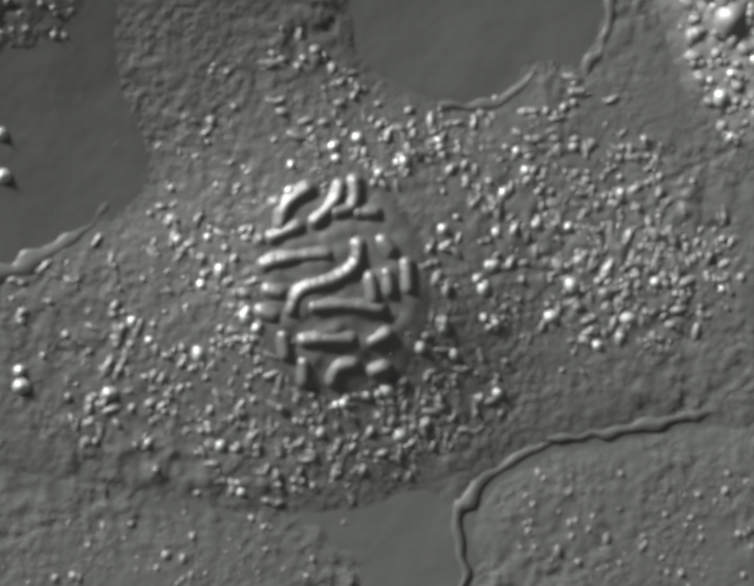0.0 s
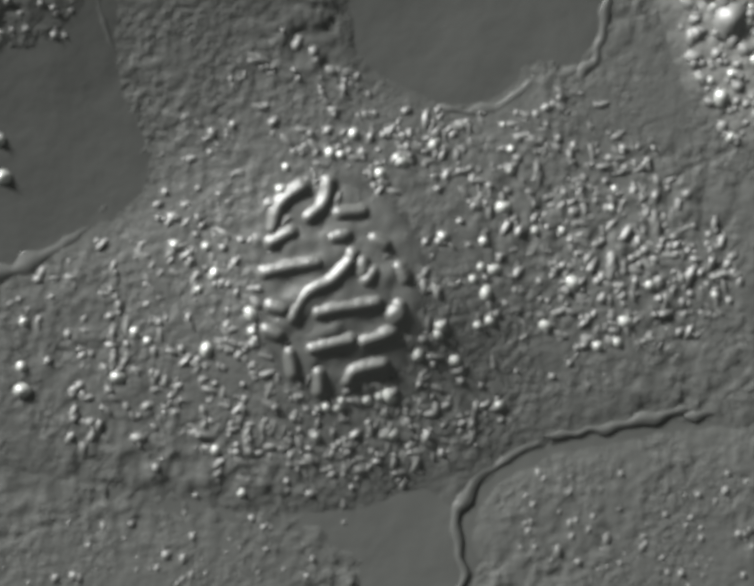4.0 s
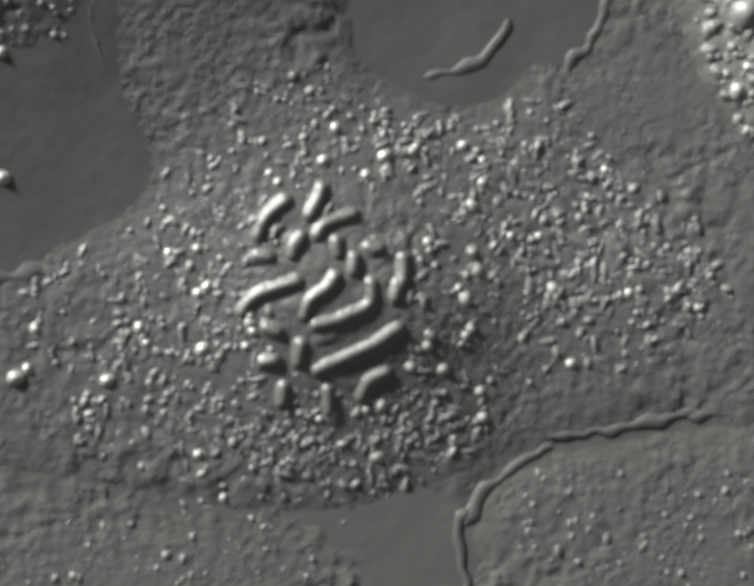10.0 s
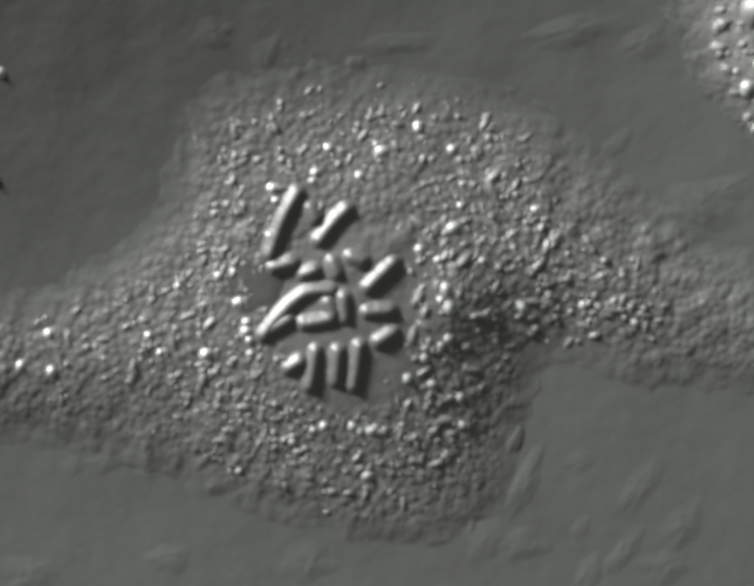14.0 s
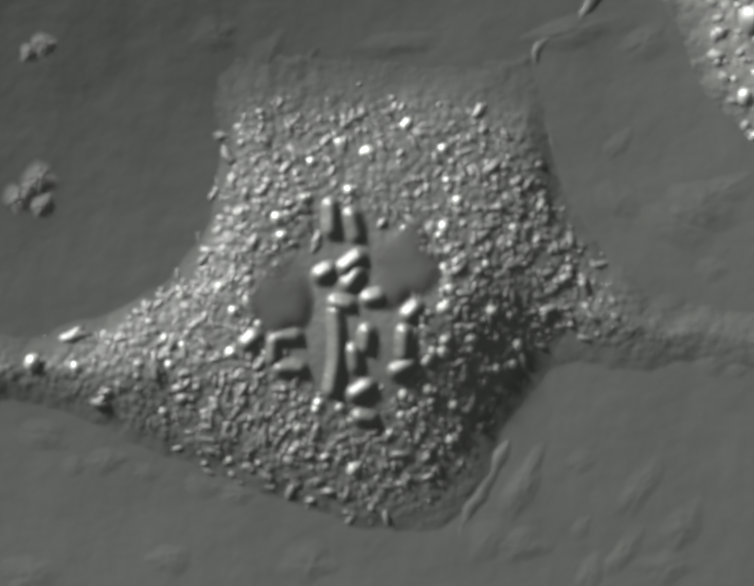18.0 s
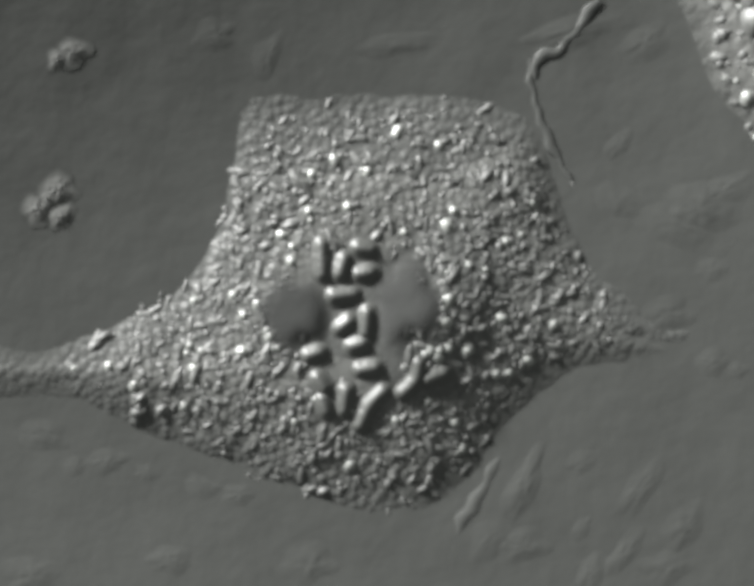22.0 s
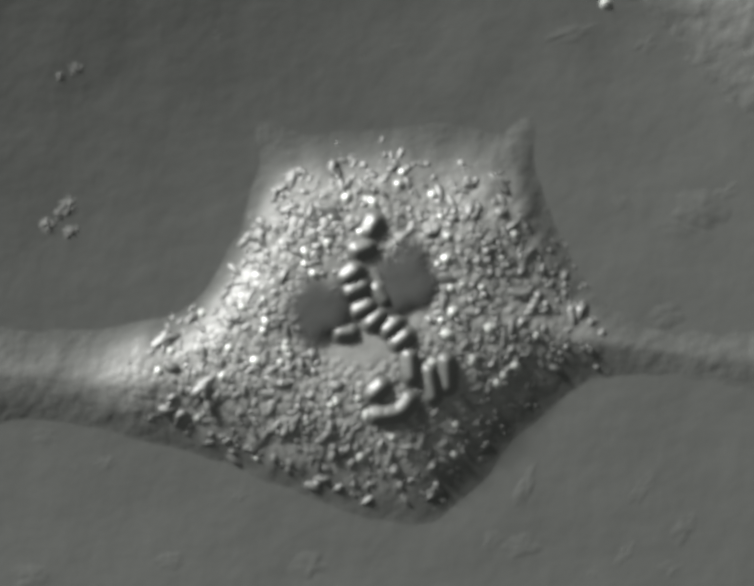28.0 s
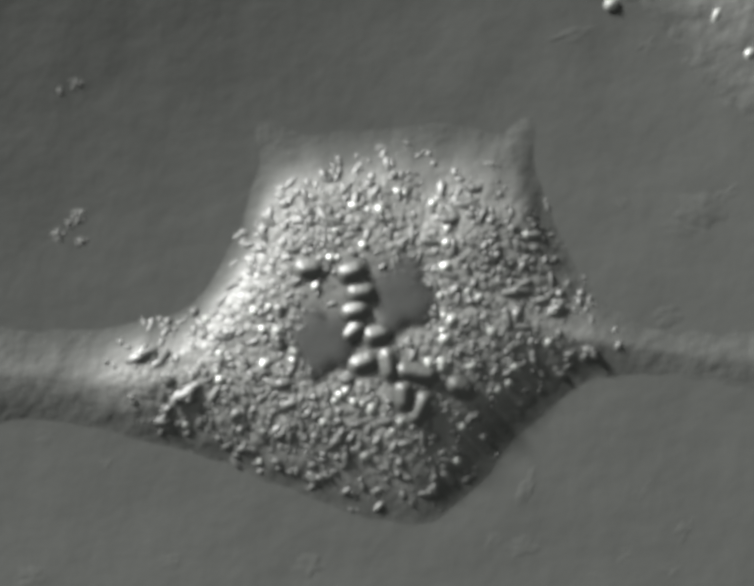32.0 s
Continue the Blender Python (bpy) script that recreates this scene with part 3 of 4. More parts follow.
def ridge_mesh(name, points, radius, material, rnd):
    """A thin uneven fold that runs along a line, wavering in width and height."""
    line = rounded([at(*p) for p in points], False, 8)
    mid = line.mean(0)
    verts, faces, around = [], [], 12
    for i, (x, y) in enumerate(line):
        a, b = line[max(i - 1, 0)], line[min(i + 1, len(line) - 1)]
        d = (b - a) / (np.linalg.norm(b - a) + 1e-9)
        end = min(i, len(line) - 1 - i) / 4
        r = 1.25 * radius * max(0.4, 0.85 + 1.0 * noise.noise((x * 22, y * 22, radius * 900))) * min(1, 0.25 + end)
        off = 0.009 * noise.noise((x * 30, y * 30, 9.0))
        for k in range(around):
            # a soft ridge over a flat belly
            v = 1 - k / 4 if k <= 8 else (k - 10) / 2
            verts.append((x - mid[0] - d[1] * (off + 1.2 * r * v), y - mid[1] + d[0] * (off + 1.2 * r * v), 0.23 * r * math.cos(math.pi / 2 * v) ** 1.7 if k <= 8 else -0.1 * r))
    for i in range(len(line) - 1):
        for k in range(around):
            a, b = i * around + k, i * around + (k + 1) % around
            faces.append((a, b, b + around, a + around))
    faces.append(tuple(range(around)))
    faces.append(tuple((len(line) - 1) * around + k for k in reversed(range(around))))
    return mesh_of(name, verts, faces, material), (784 + mid[0] * 1000, 609.5 - mid[1] * 1000)


def fold(points, radius, rows, label):
    """One fold of a cell's margin; rows: seconds, drift of its middle, height, turn."""
    me, (mx, my) = ridge_mesh("fold", points, radius, margin_mat, rnd)
    ob = tagged(new("margin_fold", me), label, "cell fold", "folds along the cells' margins")
    drifting.append((ob, [(t, mx + dx, my + dy, z - 0.0032, a) for t, dx, dy, z, a in rows]))
    return ob


GONE = [(12, 6, 8, 0.003, 0), (12.6, 12, 14, -0.002, 1), (13, 20, 20, -0.008, 2), (14.5, 30, 40, -0.012, 3), (17, 30, 40, -0.030, 3), (32, 30, 40, -0.040, 3)]
LOW = "thin wavering grey fold along the cell's lower margin"
fold([(958, 1260), (962, 1190), (955, 1130), (948, 1080), (965, 1035)], 0.0075, [(0, 0, 0, 0.006, 0), (6, -3, 4, 0.006, 0), (9, 2, 26, 0.006, 0)] + GONE, LOW)
fold([(955, 1060), (990, 1005), (1040, 970), (1100, 930), (1150, 915)], 0.0075,
     [(0, 4, 2, 0.005, 0), (6, -6, -5, 0.005, 2), (9, 2, 16, 0.005, 5), (12, 4, 25, 0.003, 14), (13, -10, 10, -0.006, 27), (15, -20, 20, -0.02, 27), (32, -80, 110, -0.03, 28)], LOW)
fold([(1130, 915), (1210, 905), (1290, 893), (1370, 878), (1440, 862)], 0.008, [(0, 0, 0, 0.006, 0), (6, -5, -12, 0.006, 2), (9, 5, -10, 0.006, 1)] + GONE, LOW)
fold([(1420, 866), (1490, 856), (1560, 860), (1640, 858)], 0.008, [(0, 0, 0, 0.006, 0), (6, 0, 0, 0.006, 2), (9, 5, 2, 0.006, 1)] + GONE, LOW)
fold([(1088, 880), (1062, 935), (1018, 1000), (990, 1060), (980, 1110)], 0.021,
     [(0, 20, 20, -0.05, -8), (11, 20, 20, -0.03, -8), (12.4, 5, 0, -0.004, -4), (13, 0, 0, 0.0025, 0), (15, -5, 10, 0.002, 0), (17, -8, 20, 0.0015, 0), (19, -45, 50, 0.0018, 0), (21, -42, 60, 0.0014, 0), (25, -60, 70, 0.001, 2), (28, -70, 80, -0.008, 2), (32, -70, 80, -0.02, 2)],
     "broad soft fold where the cell drew back")
UP = "thin pale fold along the cell's upper margin"
fold([(905, 226), (960, 222), (1020, 222), (1080, 195), (1110, 150)], 0.0075,
     [(0, 0, -5, 0.006, 0), (3, 0, 6, 0.006, 0), (6, -10, -10, 0.006, 3), (9, -30, -75, 0.005, 14), (11, -40, -100, 0.002, 16), (12.4, -40, -110, -0.003, 16), (13, -40, -115, -0.010, 16), (15, -40, -120, -0.02, 16), (32, -40, -120, -0.03, 16)], UP)
fold([(1110, 150), (1160, 158), (1215, 150)], 0.007,
     [(0, 0, -20, -0.002, 0), (2, 0, 0, 0.005, 0), (4, 0, 0, 0.004, 0), (6, 0, 0, -0.008, 0), (9, -20, -70, 0.003, 5), (11, -20, -70, -0.010, 5), (32, -20, -70, -0.03, 5)], UP)
fold([(1272, -20), (1262, 50), (1248, 110), (1215, 150), (1222, 190)], 0.0075,
     [(0, 5, -10, 0.006, 0), (3, 0, 0, 0.006, 0), (6, -20, 20, 0.006, 0), (9, -20, -20, 0.006, -14), (13, -30, 10, -0.006, 0), (17, -60, -40, 0, -20), (19, -78, -30, 0.0042, -34), (21, -85, -10, 0.0046, -32), (23, -65, -10, 0.0050, -22), (25, -65, -10, 0.0050, -26), (28, -70, 10, -0.010, -26), (32, -60, 40, -0.016, -26)], UP)
fold([(1105, 110), (1112, 170), (1125, 240), (1160, 310), (1195, 375)], 0.007,
     [(0, 60, 60, -0.03, 8), (6, 70, 20, 0.002, 8), (9, 60, -20, -0.006, 6), (14, 40, 0, -0.03, 6), (17, 0, 0, -0.01, 0), (18.5, 0, 0, 0.0042, 0), (21, -10, 0, 0.0046, 0), (23, 0, 20, 0.001, 0), (25, 0, 30, -0.03, 0), (32, 0, 30, -0.04, 0)], UP)
SIDE = "soft grey fold along the cell's spreading side"
fold([(-40, 585), (40, 560), (110, 525), (180, 480), (235, 410)], 0.015,
     [(0, 0, 0, 0.003, 0), (3, -5, -8, 0.003, 0), (6, 10, 20, 0.000, -3), (9, 0, 20, 0.002, -10), (12, 20, 50, -0.002, -6), (14, 40, 80, -0.02, -6), (17, 60, 100, -0.03, -6), (32, 60, 100, -0.04, -6)], SIDE)
fold([(240, 400), (232, 330), (255, 260), (262, 180)], 0.009,
     [(0, 0, 0, 0.001, 0), (6, 70, 10, 0.001, 0), (9, 10, 0, -0.005, 0), (14, 60, 40, -0.02, -6), (32, 60, 100, -0.04, -6)], SIDE)
fold([(205, -20), (195, 40), (212, 100), (235, 150)], 0.008,
     [(0, 20, 0, 0.000, 0), (6, 10, -30, 0.002, 0), (9, 0, 20, 0.0025, 0), (12, 0, 0, 0.001, 0), (14, 0, 0, -0.02, -6), (32, 0, 0, -0.04, -6)], SIDE)
fold([(1415, 482), (1470, 470), (1520, 452), (1600, 430)], 0.007,
     [(0, 0, -40, -0.05, 0), (14, 0, -20, -0.05, 0), (17, 0, 0, -0.002, 4), (19, 0, 0, 0.001, 0), (21, 0, 5, 0.001, -2), (23, -30, 40, -0.003, 0), (25, -40, 90, -0.002, 4), (28, -40, 100, -0.02, 4), (32, -40, 100, -0.04, 4)], "thin pale fold on the slip beside the cell")
fold([(605, 1090), (600, 1120), (600, 1150), (578, 1168)], 0.008,
     [(0, 0, 0, -0.06, 0), (17, 0, 0, -0.03, 0), (18.6, 0, 0, 0.004, 0), (20, 10, 5, 0.004, 6), (21.5, 10, 10, -0.02, 6), (32, 10, 10, -0.04, 6)], "short hooked fibre below the cell")


# ---- debris on the slip ----
def on_slip(x, y, z, turn):
    """A pose over the glass slip, along its gentle fall."""
    e = 0.02
    sx, sy = (slip_height(x + e, y) - slip_height(x - e, y)) / (2 * e), (slip_height(x, y + e) - slip_height(x, y - e)) / (2 * e)
    lean = Vector((0, 0, 1)).rotation_difference(Vector((-sx, -sy, 1)))
    return Matrix.Translation((x, y, slip_height(x, y) + z)) @ lean.to_matrix().to_4x4() @ pose(0, 0, 0, 0, 0, turn)


def debris(radius, long, flat, material, rows, label):
    me = mesh_of("debris", *blob(radius, long, flat, rnd, 8, 14), material)
    ob = tagged(new("debris", me), label, "debris", "specks of debris on the slip")
    drifting.append((ob, rows))


def flake(radius, long, high, rows, knobs=0.3, pale=False):
    """A low soft heap that thins out to nothing at its rim."""
    seed = rnd.uniform(0, 50)
    verts, faces, thick, rings, around = [(0, 0, high * (1 + knobs * noise.noise((seed, 0, 2.0))))], [], [1.0], 12, 36
    for k in range(1, rings + 1):
        r = k / rings
        for i in range(around):
            a = 2 * math.pi * i / around
            wave = 1 + 0.45 * noise.noise((math.cos(a) * 1.1 + seed, math.sin(a) * 1.5, seed))
            lump = 1 + knobs * noise.noise((r * math.cos(a) * (5 + 3 * knobs) + seed, r * math.sin(a) * (5 + 3 * knobs), 2.0))
            verts.append((radius * 1.6 * long * r * wave * math.cos(a), radius * 1.6 * r * wave * math.sin(a), high * lump * (1 - r * r) ** 2.6))
            thick.append(1 - r * r)
    # it settles into the slip's gentle waves
    cx, cy = at(*rows[-1][1:3])
    level = on_slip(cx, cy, 0, rows[-1][4])
    verts = [(x, y, z + slip_height(*(level @ Vector((x, y, 0))).xy) - (level @ Vector((x, y, 0))).z) for x, y, z in verts]
    faces += [(0, 1 + i, 1 + (i + 1) % around) for i in range(around)]
    for k in range(rings - 1):
        for i in range(around):
            a, b = 1 + k * around + i, 1 + k * around + (i + 1) % around
            faces.append((a, a + around, b + around, b))
    ob = tagged(new("debris", thickened(mesh_of("debris", verts, faces, pale_mat if pale else flake_mat), thick)), CLOUD, "debris", "specks of debris on the slip")
    drifting.append((ob, [(t, x, y, z - 0.0005, a) for t, x, y, z, a in rows]))


def still(x, y, z, turn=0):
    return [(0, x, y, z, turn), (24, x + 4, y + 6, z, turn), (28, x + 5, y + 7, z - 0.0012, turn), (32, x + 6, y + 8, z - 0.0016, turn)]


SPECK = "small bright rounded speck on the glass slip"
CLOUD = "soft pale flake lying on the glass slip"
debris(0.014, 1.1, 0.5, bright_mat, [(0, 12, 368, 0.002, 0), (13, 10, 372, 0.002, 0), (15, -40, 372, 0, 0), (32, -120, 380, 0, 0)], SPECK)
debris(0.012, 1.1, 0.5, bright_mat, [(0, 8, 282, 0.002, 0), (6, 4, 296, 0.002, 0), (9, 10, 110, 0.002, 40), (13, 14, 155, 0, 20), (17, -40, 160, 0, 0), (32, -120, 180, 0, 0)], SPECK)
debris(0.013, 1.3, 0.5, bright_mat, [(0, 46, 803, 0.012, 0), (3, 48, 808, 0.012, 0), (6, 44, 818, 0.012, 20), (9, 34, 792, 0.012, 0), (13, 36, 772, 0.014, 60), (17, 92, 735, 0.016, 60), (19, 48, 772, 0.016, 50),
                                     (21, 125, 765, 0.009, 40), (25, 182, 778, 0.002, 40), (28, 235, 790, 0.006, 40), (32, 262, 795, 0.004, 40)], SPECK)
debris(0.012, 1.3, 0.5, bright_mat, [(0, 230, 818, 0.014, 0), (6, 250, 778, 0.014, 0), (9, 232, 800, 0.014, 20), (13, 217, 741, 0.016, 0), (19, 260, 798, 0.022, 60), (25, 300, 800, 0.016, 60), (32, 330, 820, 0.010, 50)], SPECK)
for x, y, long, turn in ((1266, 8, 1.2, 20), (1486, 28, 2.4, 65), (1552, 112, 1.2, 40)):
    debris(0.012, long, 0.45, bright_mat, [(0, x - 10, y, -0.05, turn), (25, x - 10, y, -0.05, turn), (27, x - 8, y, -0.01, turn), (28.6, x - 6, y, 0.001, turn), (31, x, y, 0.004, turn), (32, x + 4, y + 2, 0.004, turn)], SPECK)
for dx, dy, r in ((28, -10, 0.017), (-16, 30, 0.014), (30, 42, 0.011), (6, 6, 0.009)):
    flake(r * 1.5, 1.2, 0.0042, [(0, dx - 110, dy + 390, 0, 60), (13, dx - 90, dy + 395, 0, 60), (17, dx + 30, dy + 375, 0, 60), (19, dx + 82, dy + 400, 0.001, 55), (23, dx + 100, dy + 410, 0.001, 50), (28, dx + 118, dy + 440, -0.0020, 45), (32, dx + 140, dy + 460, -0.0024, 40)], knobs=1.05, pale=True)
for dx, dy, r in ((12, -2, 0.014), (-18, 14, 0.010)):
    flake(r * 1.5, 1.2, 0.0032, [(0, dx - 110, dy + 90, -0.01, 20), (14, dx - 60, dy + 95, -0.01, 20), (19, dx + 115, dy + 105, 0.001, 20), (25, dx + 150, dy + 130, -0.001, 20), (32, dx + 150, dy + 180, -0.002, 20)], knobs=1.05, pale=True)
for x, y, r, long in ((1205, 1092, 0.020, 1.1), (218, 956, 0.022, 1.5), (302, 978, 0.016, 1.3), (492, 1022, 0.020, 1.4), (150, 965, 0.016, 1.3), (1475, 750, 0.022, 1.3), (1530, 765, 0.016, 1.2), (1330, 1010, 0.03, 1.6), (1420, 1090, 0.035, 1.3), (1290, 1150, 0.03, 1.4), (1080, 1130, 0.03, 1.5), (60, 1190, 0.03, 1.5), (640, 1170, 0.03, 1.4), (350, 1160, 0.026, 1.4), (1380, 650, 0.03, 1.6), (1450, 430, 0.04, 1.4)):
    slant = x > 1150 and y > 950
    flake(r * (0.9 if slant else 1.2), long * (1.5 if slant else 1), r * (0.08 if slant else 0.11), still(x, y, 0.0, 55 if slant else 8), knobs=0.35)
# soft smears that come to lie round the cell once it has drawn together
for x, y, r, long, high, turn in ((1180, 70, 0.030, 3.2, 0.0045, 12), (820, 95, 0.026, 3.0, 0.0032, 8), (1340, 90, 0.034, 1.6, 0.0040, 30), (1290, 420, 0.030, 1.8, 0.0040, -35),
                                  (1400, 470, 0.036, 2.2, 0.0046, -20), (1500, 400, 0.030, 2.4, 0.0042, 25), (1480, 560, 0.024, 1.6, 0.0030, 10), (1290, 300, 0.024, 1.4, 0.0028, 50),
                                  (1090, 1010, 0.028, 2.6, 0.0050, 62), (1020, 1120, 0.030, 1.7, 0.0042, 40), (1210, 960, 0.024, 1.5, 0.0030, 20), (1390, 1180, 0.034, 1.6, 0.0040, 15),
                                  (1230, 1190, 0.026, 1.4, 0.0036, 70), (90, 905, 0.028, 2.0, 0.0042, -15), (420, 1010, 0.022, 1.8, 0.0032, -20), (560, 120, 0.026, 1.8, 0.0030, 60), (450, 80, 0.030, 1.4, 0.0034, 20)):
    flake(r, long, high * 0.68, [(0, x - 8, y - 6, -0.03, turn), (12.2, x - 6, y - 4, -0.03, turn), (13.4, x - 4, y - 2, 0, turn), (24, x, y, 0, turn + 4), (28, x + 3, y + 2, -0.0016, turn + 5), (32, x + 6, y + 4, -0.0018, turn + 6)], knobs=0.3)


# ---- what moves ----
def lying(x, y, t, z, turn):
    """A pose on the cell's surface, along its slope."""
    e = 0.05
    sx = float(surface(x + e, y, t) - surface(x - e, y, t)) / (2 * e)
    sy = float(surface(x, y + e, t) - surface(x, y - e, t)) / (2 * e)
    lean = Vector((0, 0, 1)).rotation_difference(Vector((-sx, -sy, 1)))
    return Matrix.Translation((x, y, float(surface(x, y, t)) + z)) @ lean.to_matrix().to_4x4() @ pose(0, 0, 0, 0, 0, turn)


# where granules are crowded while the cell is flat: middle, half-width, half-height, share
CROWDED = [(1230, 510, 230, 150, 0.95), (1380, 640, 260, 90, 0.8), (715, 600, 270, 320, 0.45), (470, 520, 150, 150, 0.45), (400, 800, 260, 150, 0.35), (640, 870, 260, 110, 0.45), (1000, 340, 220, 90, 0.5)]
FLAT = [(0, 1.0), (7, 0.9), (11, 0.6), (12, 0.45), (13, 0.6), (14.5, 0.5), (17, 0.25), (19, 0.05), (20, 0), (32, 0)]


# how much deeper they lie when the cell thickens over them
VEILED = [(0, 0), (12, 0), (12.8, 0.0010), (15, 0.0009), (17, 0.0006), (20, 0.0008), (25, 0.0011), (28, 0.0015), (32, 0.0013)]


def gathered(t, angle, v):
    """Bearing and share of the way out: while the cell is flat, granules gather in its broad arm."""
    flat, a = float(eased(FLAT, t)), radians(angle + 8)
    return angle - 22 * flat * math.sin(a), v ** (1 - 0.3 * flat * max(0, math.cos(a)))


def overhang(x, y, t):
    """How far a flat patch laid there would stand off where the surface bends away."""
    e = 0.05
    z = surface(x, y, t)
    gap = max(2 * z - surface(x + dx, y + dy, t) - surface(x - dx, y - dy, t) for dx, dy in ((e, 0), (0, e), (0.7 * e, 0.7 * e), (0.7 * e, -0.7 * e)))
    return 0.4 * max(0, float(gap) / 2 - 0.0015)


def sunken(x, y, t, luck):
    """How deep a granule lies below the surface: while the cell is flat they show in crowds only, later not in its thin rim."""
    px, py = 784 + x * 1000, 609.5 - y * 1000
    share = 0.33 + sum(s * math.exp(-((px - cx) / rx) ** 2 - ((py - cy) / ry) ** 2) for cx, cy, rx, ry, s in CROWDED)
    share *= 1 - 0.9 * math.exp(-((px - 1050) / 170) ** 2 - ((py - 740) / 75) ** 2)
    cover = float(surface(x, y, t)) - slip_height(x, y)
    drawn = min(1, max(0, (t - 13) / 4))
    thin = 0.007 * min(1, max(0, 1.3 - cover / 0.007)) * drawn
    # those that pile up at the two tips go under
    tips = math.exp(-((px - 245) / 140) ** 2 - ((py - 855) / 70) ** 2) + math.exp(-((px - 1245) / 100) ** 2 - ((py - 765) / 70) ** 2)
    thin += 0.035 * drawn * min(1, max(0, (1.15 * tips - luck) / 0.1))
    return 0.009 * min(1, max(0, (luck - share) / 0.06 + 0.5)) * eased(FLAT, t) + eased(VEILED, t) + thin


def motions():
    rnd = random.Random(11)
    for ob, rows in ((lamella, Z_LAMELLA), (skirt, Z_SKIRT), (apron, Z_APRON), (mantle, Z_MANTLE), (body, Z_BODY)):
        walk(ob, [(t, pose(0, 0, float(eased(rows, t)))) for t in range(33)])
    walk(nucleus, [(t, pose(dx / 1000, -dy / 1000, z)) for t, dx, dy, z in NUCLEUS])
    for half, rows in zip(spindle, SPINDLE):
        walk(half, [(t, lying(*at(x, y), t, z, 0)) for t, x, y, z in rows])
    for ob, rows in neighbours:
        walk(ob, [(t, pose(dx, dy, z)) for t, dx, dy, z in rows])
    walk(haze, [(0, pose(0, 0, -0.04)), (24, pose(0, 0, -0.03)), (26, pose(0, 0, 0.012)), (28, pose(0, 0, 0.035)), (32, pose(0, 0, 0.039))])
    for ob, x, y, z, turn in sinking:
        walk(ob, [(0, pose(x, y, z, 0, 0, turn)), (10, pose(x, y, z, 0, 0, turn)), (13, pose(x, y, z - 0.0015, 0, 0, turn)), (22, pose(x, y, z - 0.002, 0, 0, turn)), (25, pose(x, y, z - 0.0025, 0, 0, turn)), (27.5, pose(x, y, z - 0.014, 0, 0, turn)), (32, pose(x, y, z - 0.016, 0, 0, turn))])
    for ob, rows in drifting:
        walk(ob, [(t, on_slip(*at(x, y), z, turn)) for t, x, y, z, turn in rows])
    for ob, angle, v in granules:
        turn, luck, rows = rnd.uniform(0, 360), rnd.random() * 0.9, []
        proud = 0.0006 if ob.data in BRIGHT_SHAPES else -0.0006
        for t in range(33):
            x, y = spread_at(t, *gathered(t, angle, v), 8)
            x, y = x + rnd.gauss(0, 0.006), y + rnd.gauss(0, 0.006)
            turn += rnd.uniform(-40, 40)
            rows.append((t, lying(x, y, t, proud - sunken(x, y, t, luck), turn)))
        walk(ob, rows)
    for ob, angle, v in clusters:
        deep, luck = 0.0026 * rnd.random() ** 1.3, rnd.random()
        brim = 0.002 * max(0, (v - 0.82) / 0.18)
        turn, rows = rnd.uniform(0, 360), []
        for t in range(33):
            x, y = spread_at(t, *gathered(t, angle, v), 22)
            x, y = x + rnd.gauss(0, 0.006), y + rnd.gauss(0, 0.006)
            turn += rnd.uniform(-20, 20)
            rows.append((t, lying(x, y, t, -0.0008 - deep - brim * min(1, max(0, (t - 13) / 6)) - sunken(x, y, t, luck) - overhang(x, y, t), turn)))
        walk(ob, rows)
    thread = threads[0]
    thread.at(0, 0, 590, 690, 600, 745)
    thread.at(3.5, 0, 605, 720, 615, 780)
    thread.at(6, 0, 590, 740, 615, 790)
    thread.at(9, 0, 590, 780, 570, 810)
    thread.at(11, 0, 600, 810, 610, 870)
    thread.at(12, 0, 605, 820, 612, 870)
    thread.at(13, 0, 622, 800, 625, 860)
    thread.at(14, 0, 660, 720, 645, 810)
    thread.at(17, 0, 605, 775, 620, 805)
    thread.at(18, 0, 775, 795, 730, 825)
    thread.at(19, 0, 785, 850, 750, 820)
    thread.at(20, 0, 785, 860, 785, 800)
    thread.at(21, 0, 712, 880, 725, 810, 775, 795)
    thread.at(22, 0, 715, 860, 722, 800)
    thread.at(23, 0, 730, 860, 730, 770)
    thread.at(24, 0, 750, 840, 755, 760)
    thread.at(25, 0, 700, 782, 728, 778)
    thread.at(28, 1, 770, 822, 800, 795)
    thread.at(29, 0, 800, 818, 830, 800)
    thread.at(30, 1, 815, 785, 830, 762)
    thread.at(31, 0, 795, 765, 820, 762)
    thread.at(32, 0, 805, 730, 812, 780)
    thread = threads[1]
    thread.at(0, 0, 805, 560, 812, 615)
    thread.at(3.5, 0, 770, 545, 775, 590)
    thread.at(6, 0, 725, 505, 695, 492)
    thread.at(9, 0, 740, 520, 735, 570)
    thread.at(11, 0, 735, 535, 733, 568)
    thread.at(12, 0, 700, 500, 702, 540)
    thread.at(13, 0, 740, 510, 712, 520, 705, 565)
    thread.at(14, 0, 690, 540, 705, 575)
    thread.at(17, 0, 705, 540, 708, 600)
    thread.at(18, 0, 750, 560, 720, 600)
    thread.at(19, 0, 750, 590, 705, 585)
    thread.at(20, 0, 740, 570, 705, 585)
    thread.at(21, 0, 730, 590, 710, 595)
    thread.at(22, 0, 745, 610, 685, 617)
    thread.at(23, 0, 775, 605, 690, 632)
    thread.at(24, 0, 770, 605, 715, 612)
    thread.at(25, 0, 775, 588, 740, 608)
    thread.at(28, 0, 785, 600, 800, 625)
    thread.at(29, 0, 805, 595, 788, 618)
    thread.at(30, 0, 802, 605, 772, 627)
    thread.at(31, 1, 770, 620, 705, 652)
    thread.at(32, 1, 755, 642, 725, 652)
    thread = threads[2]
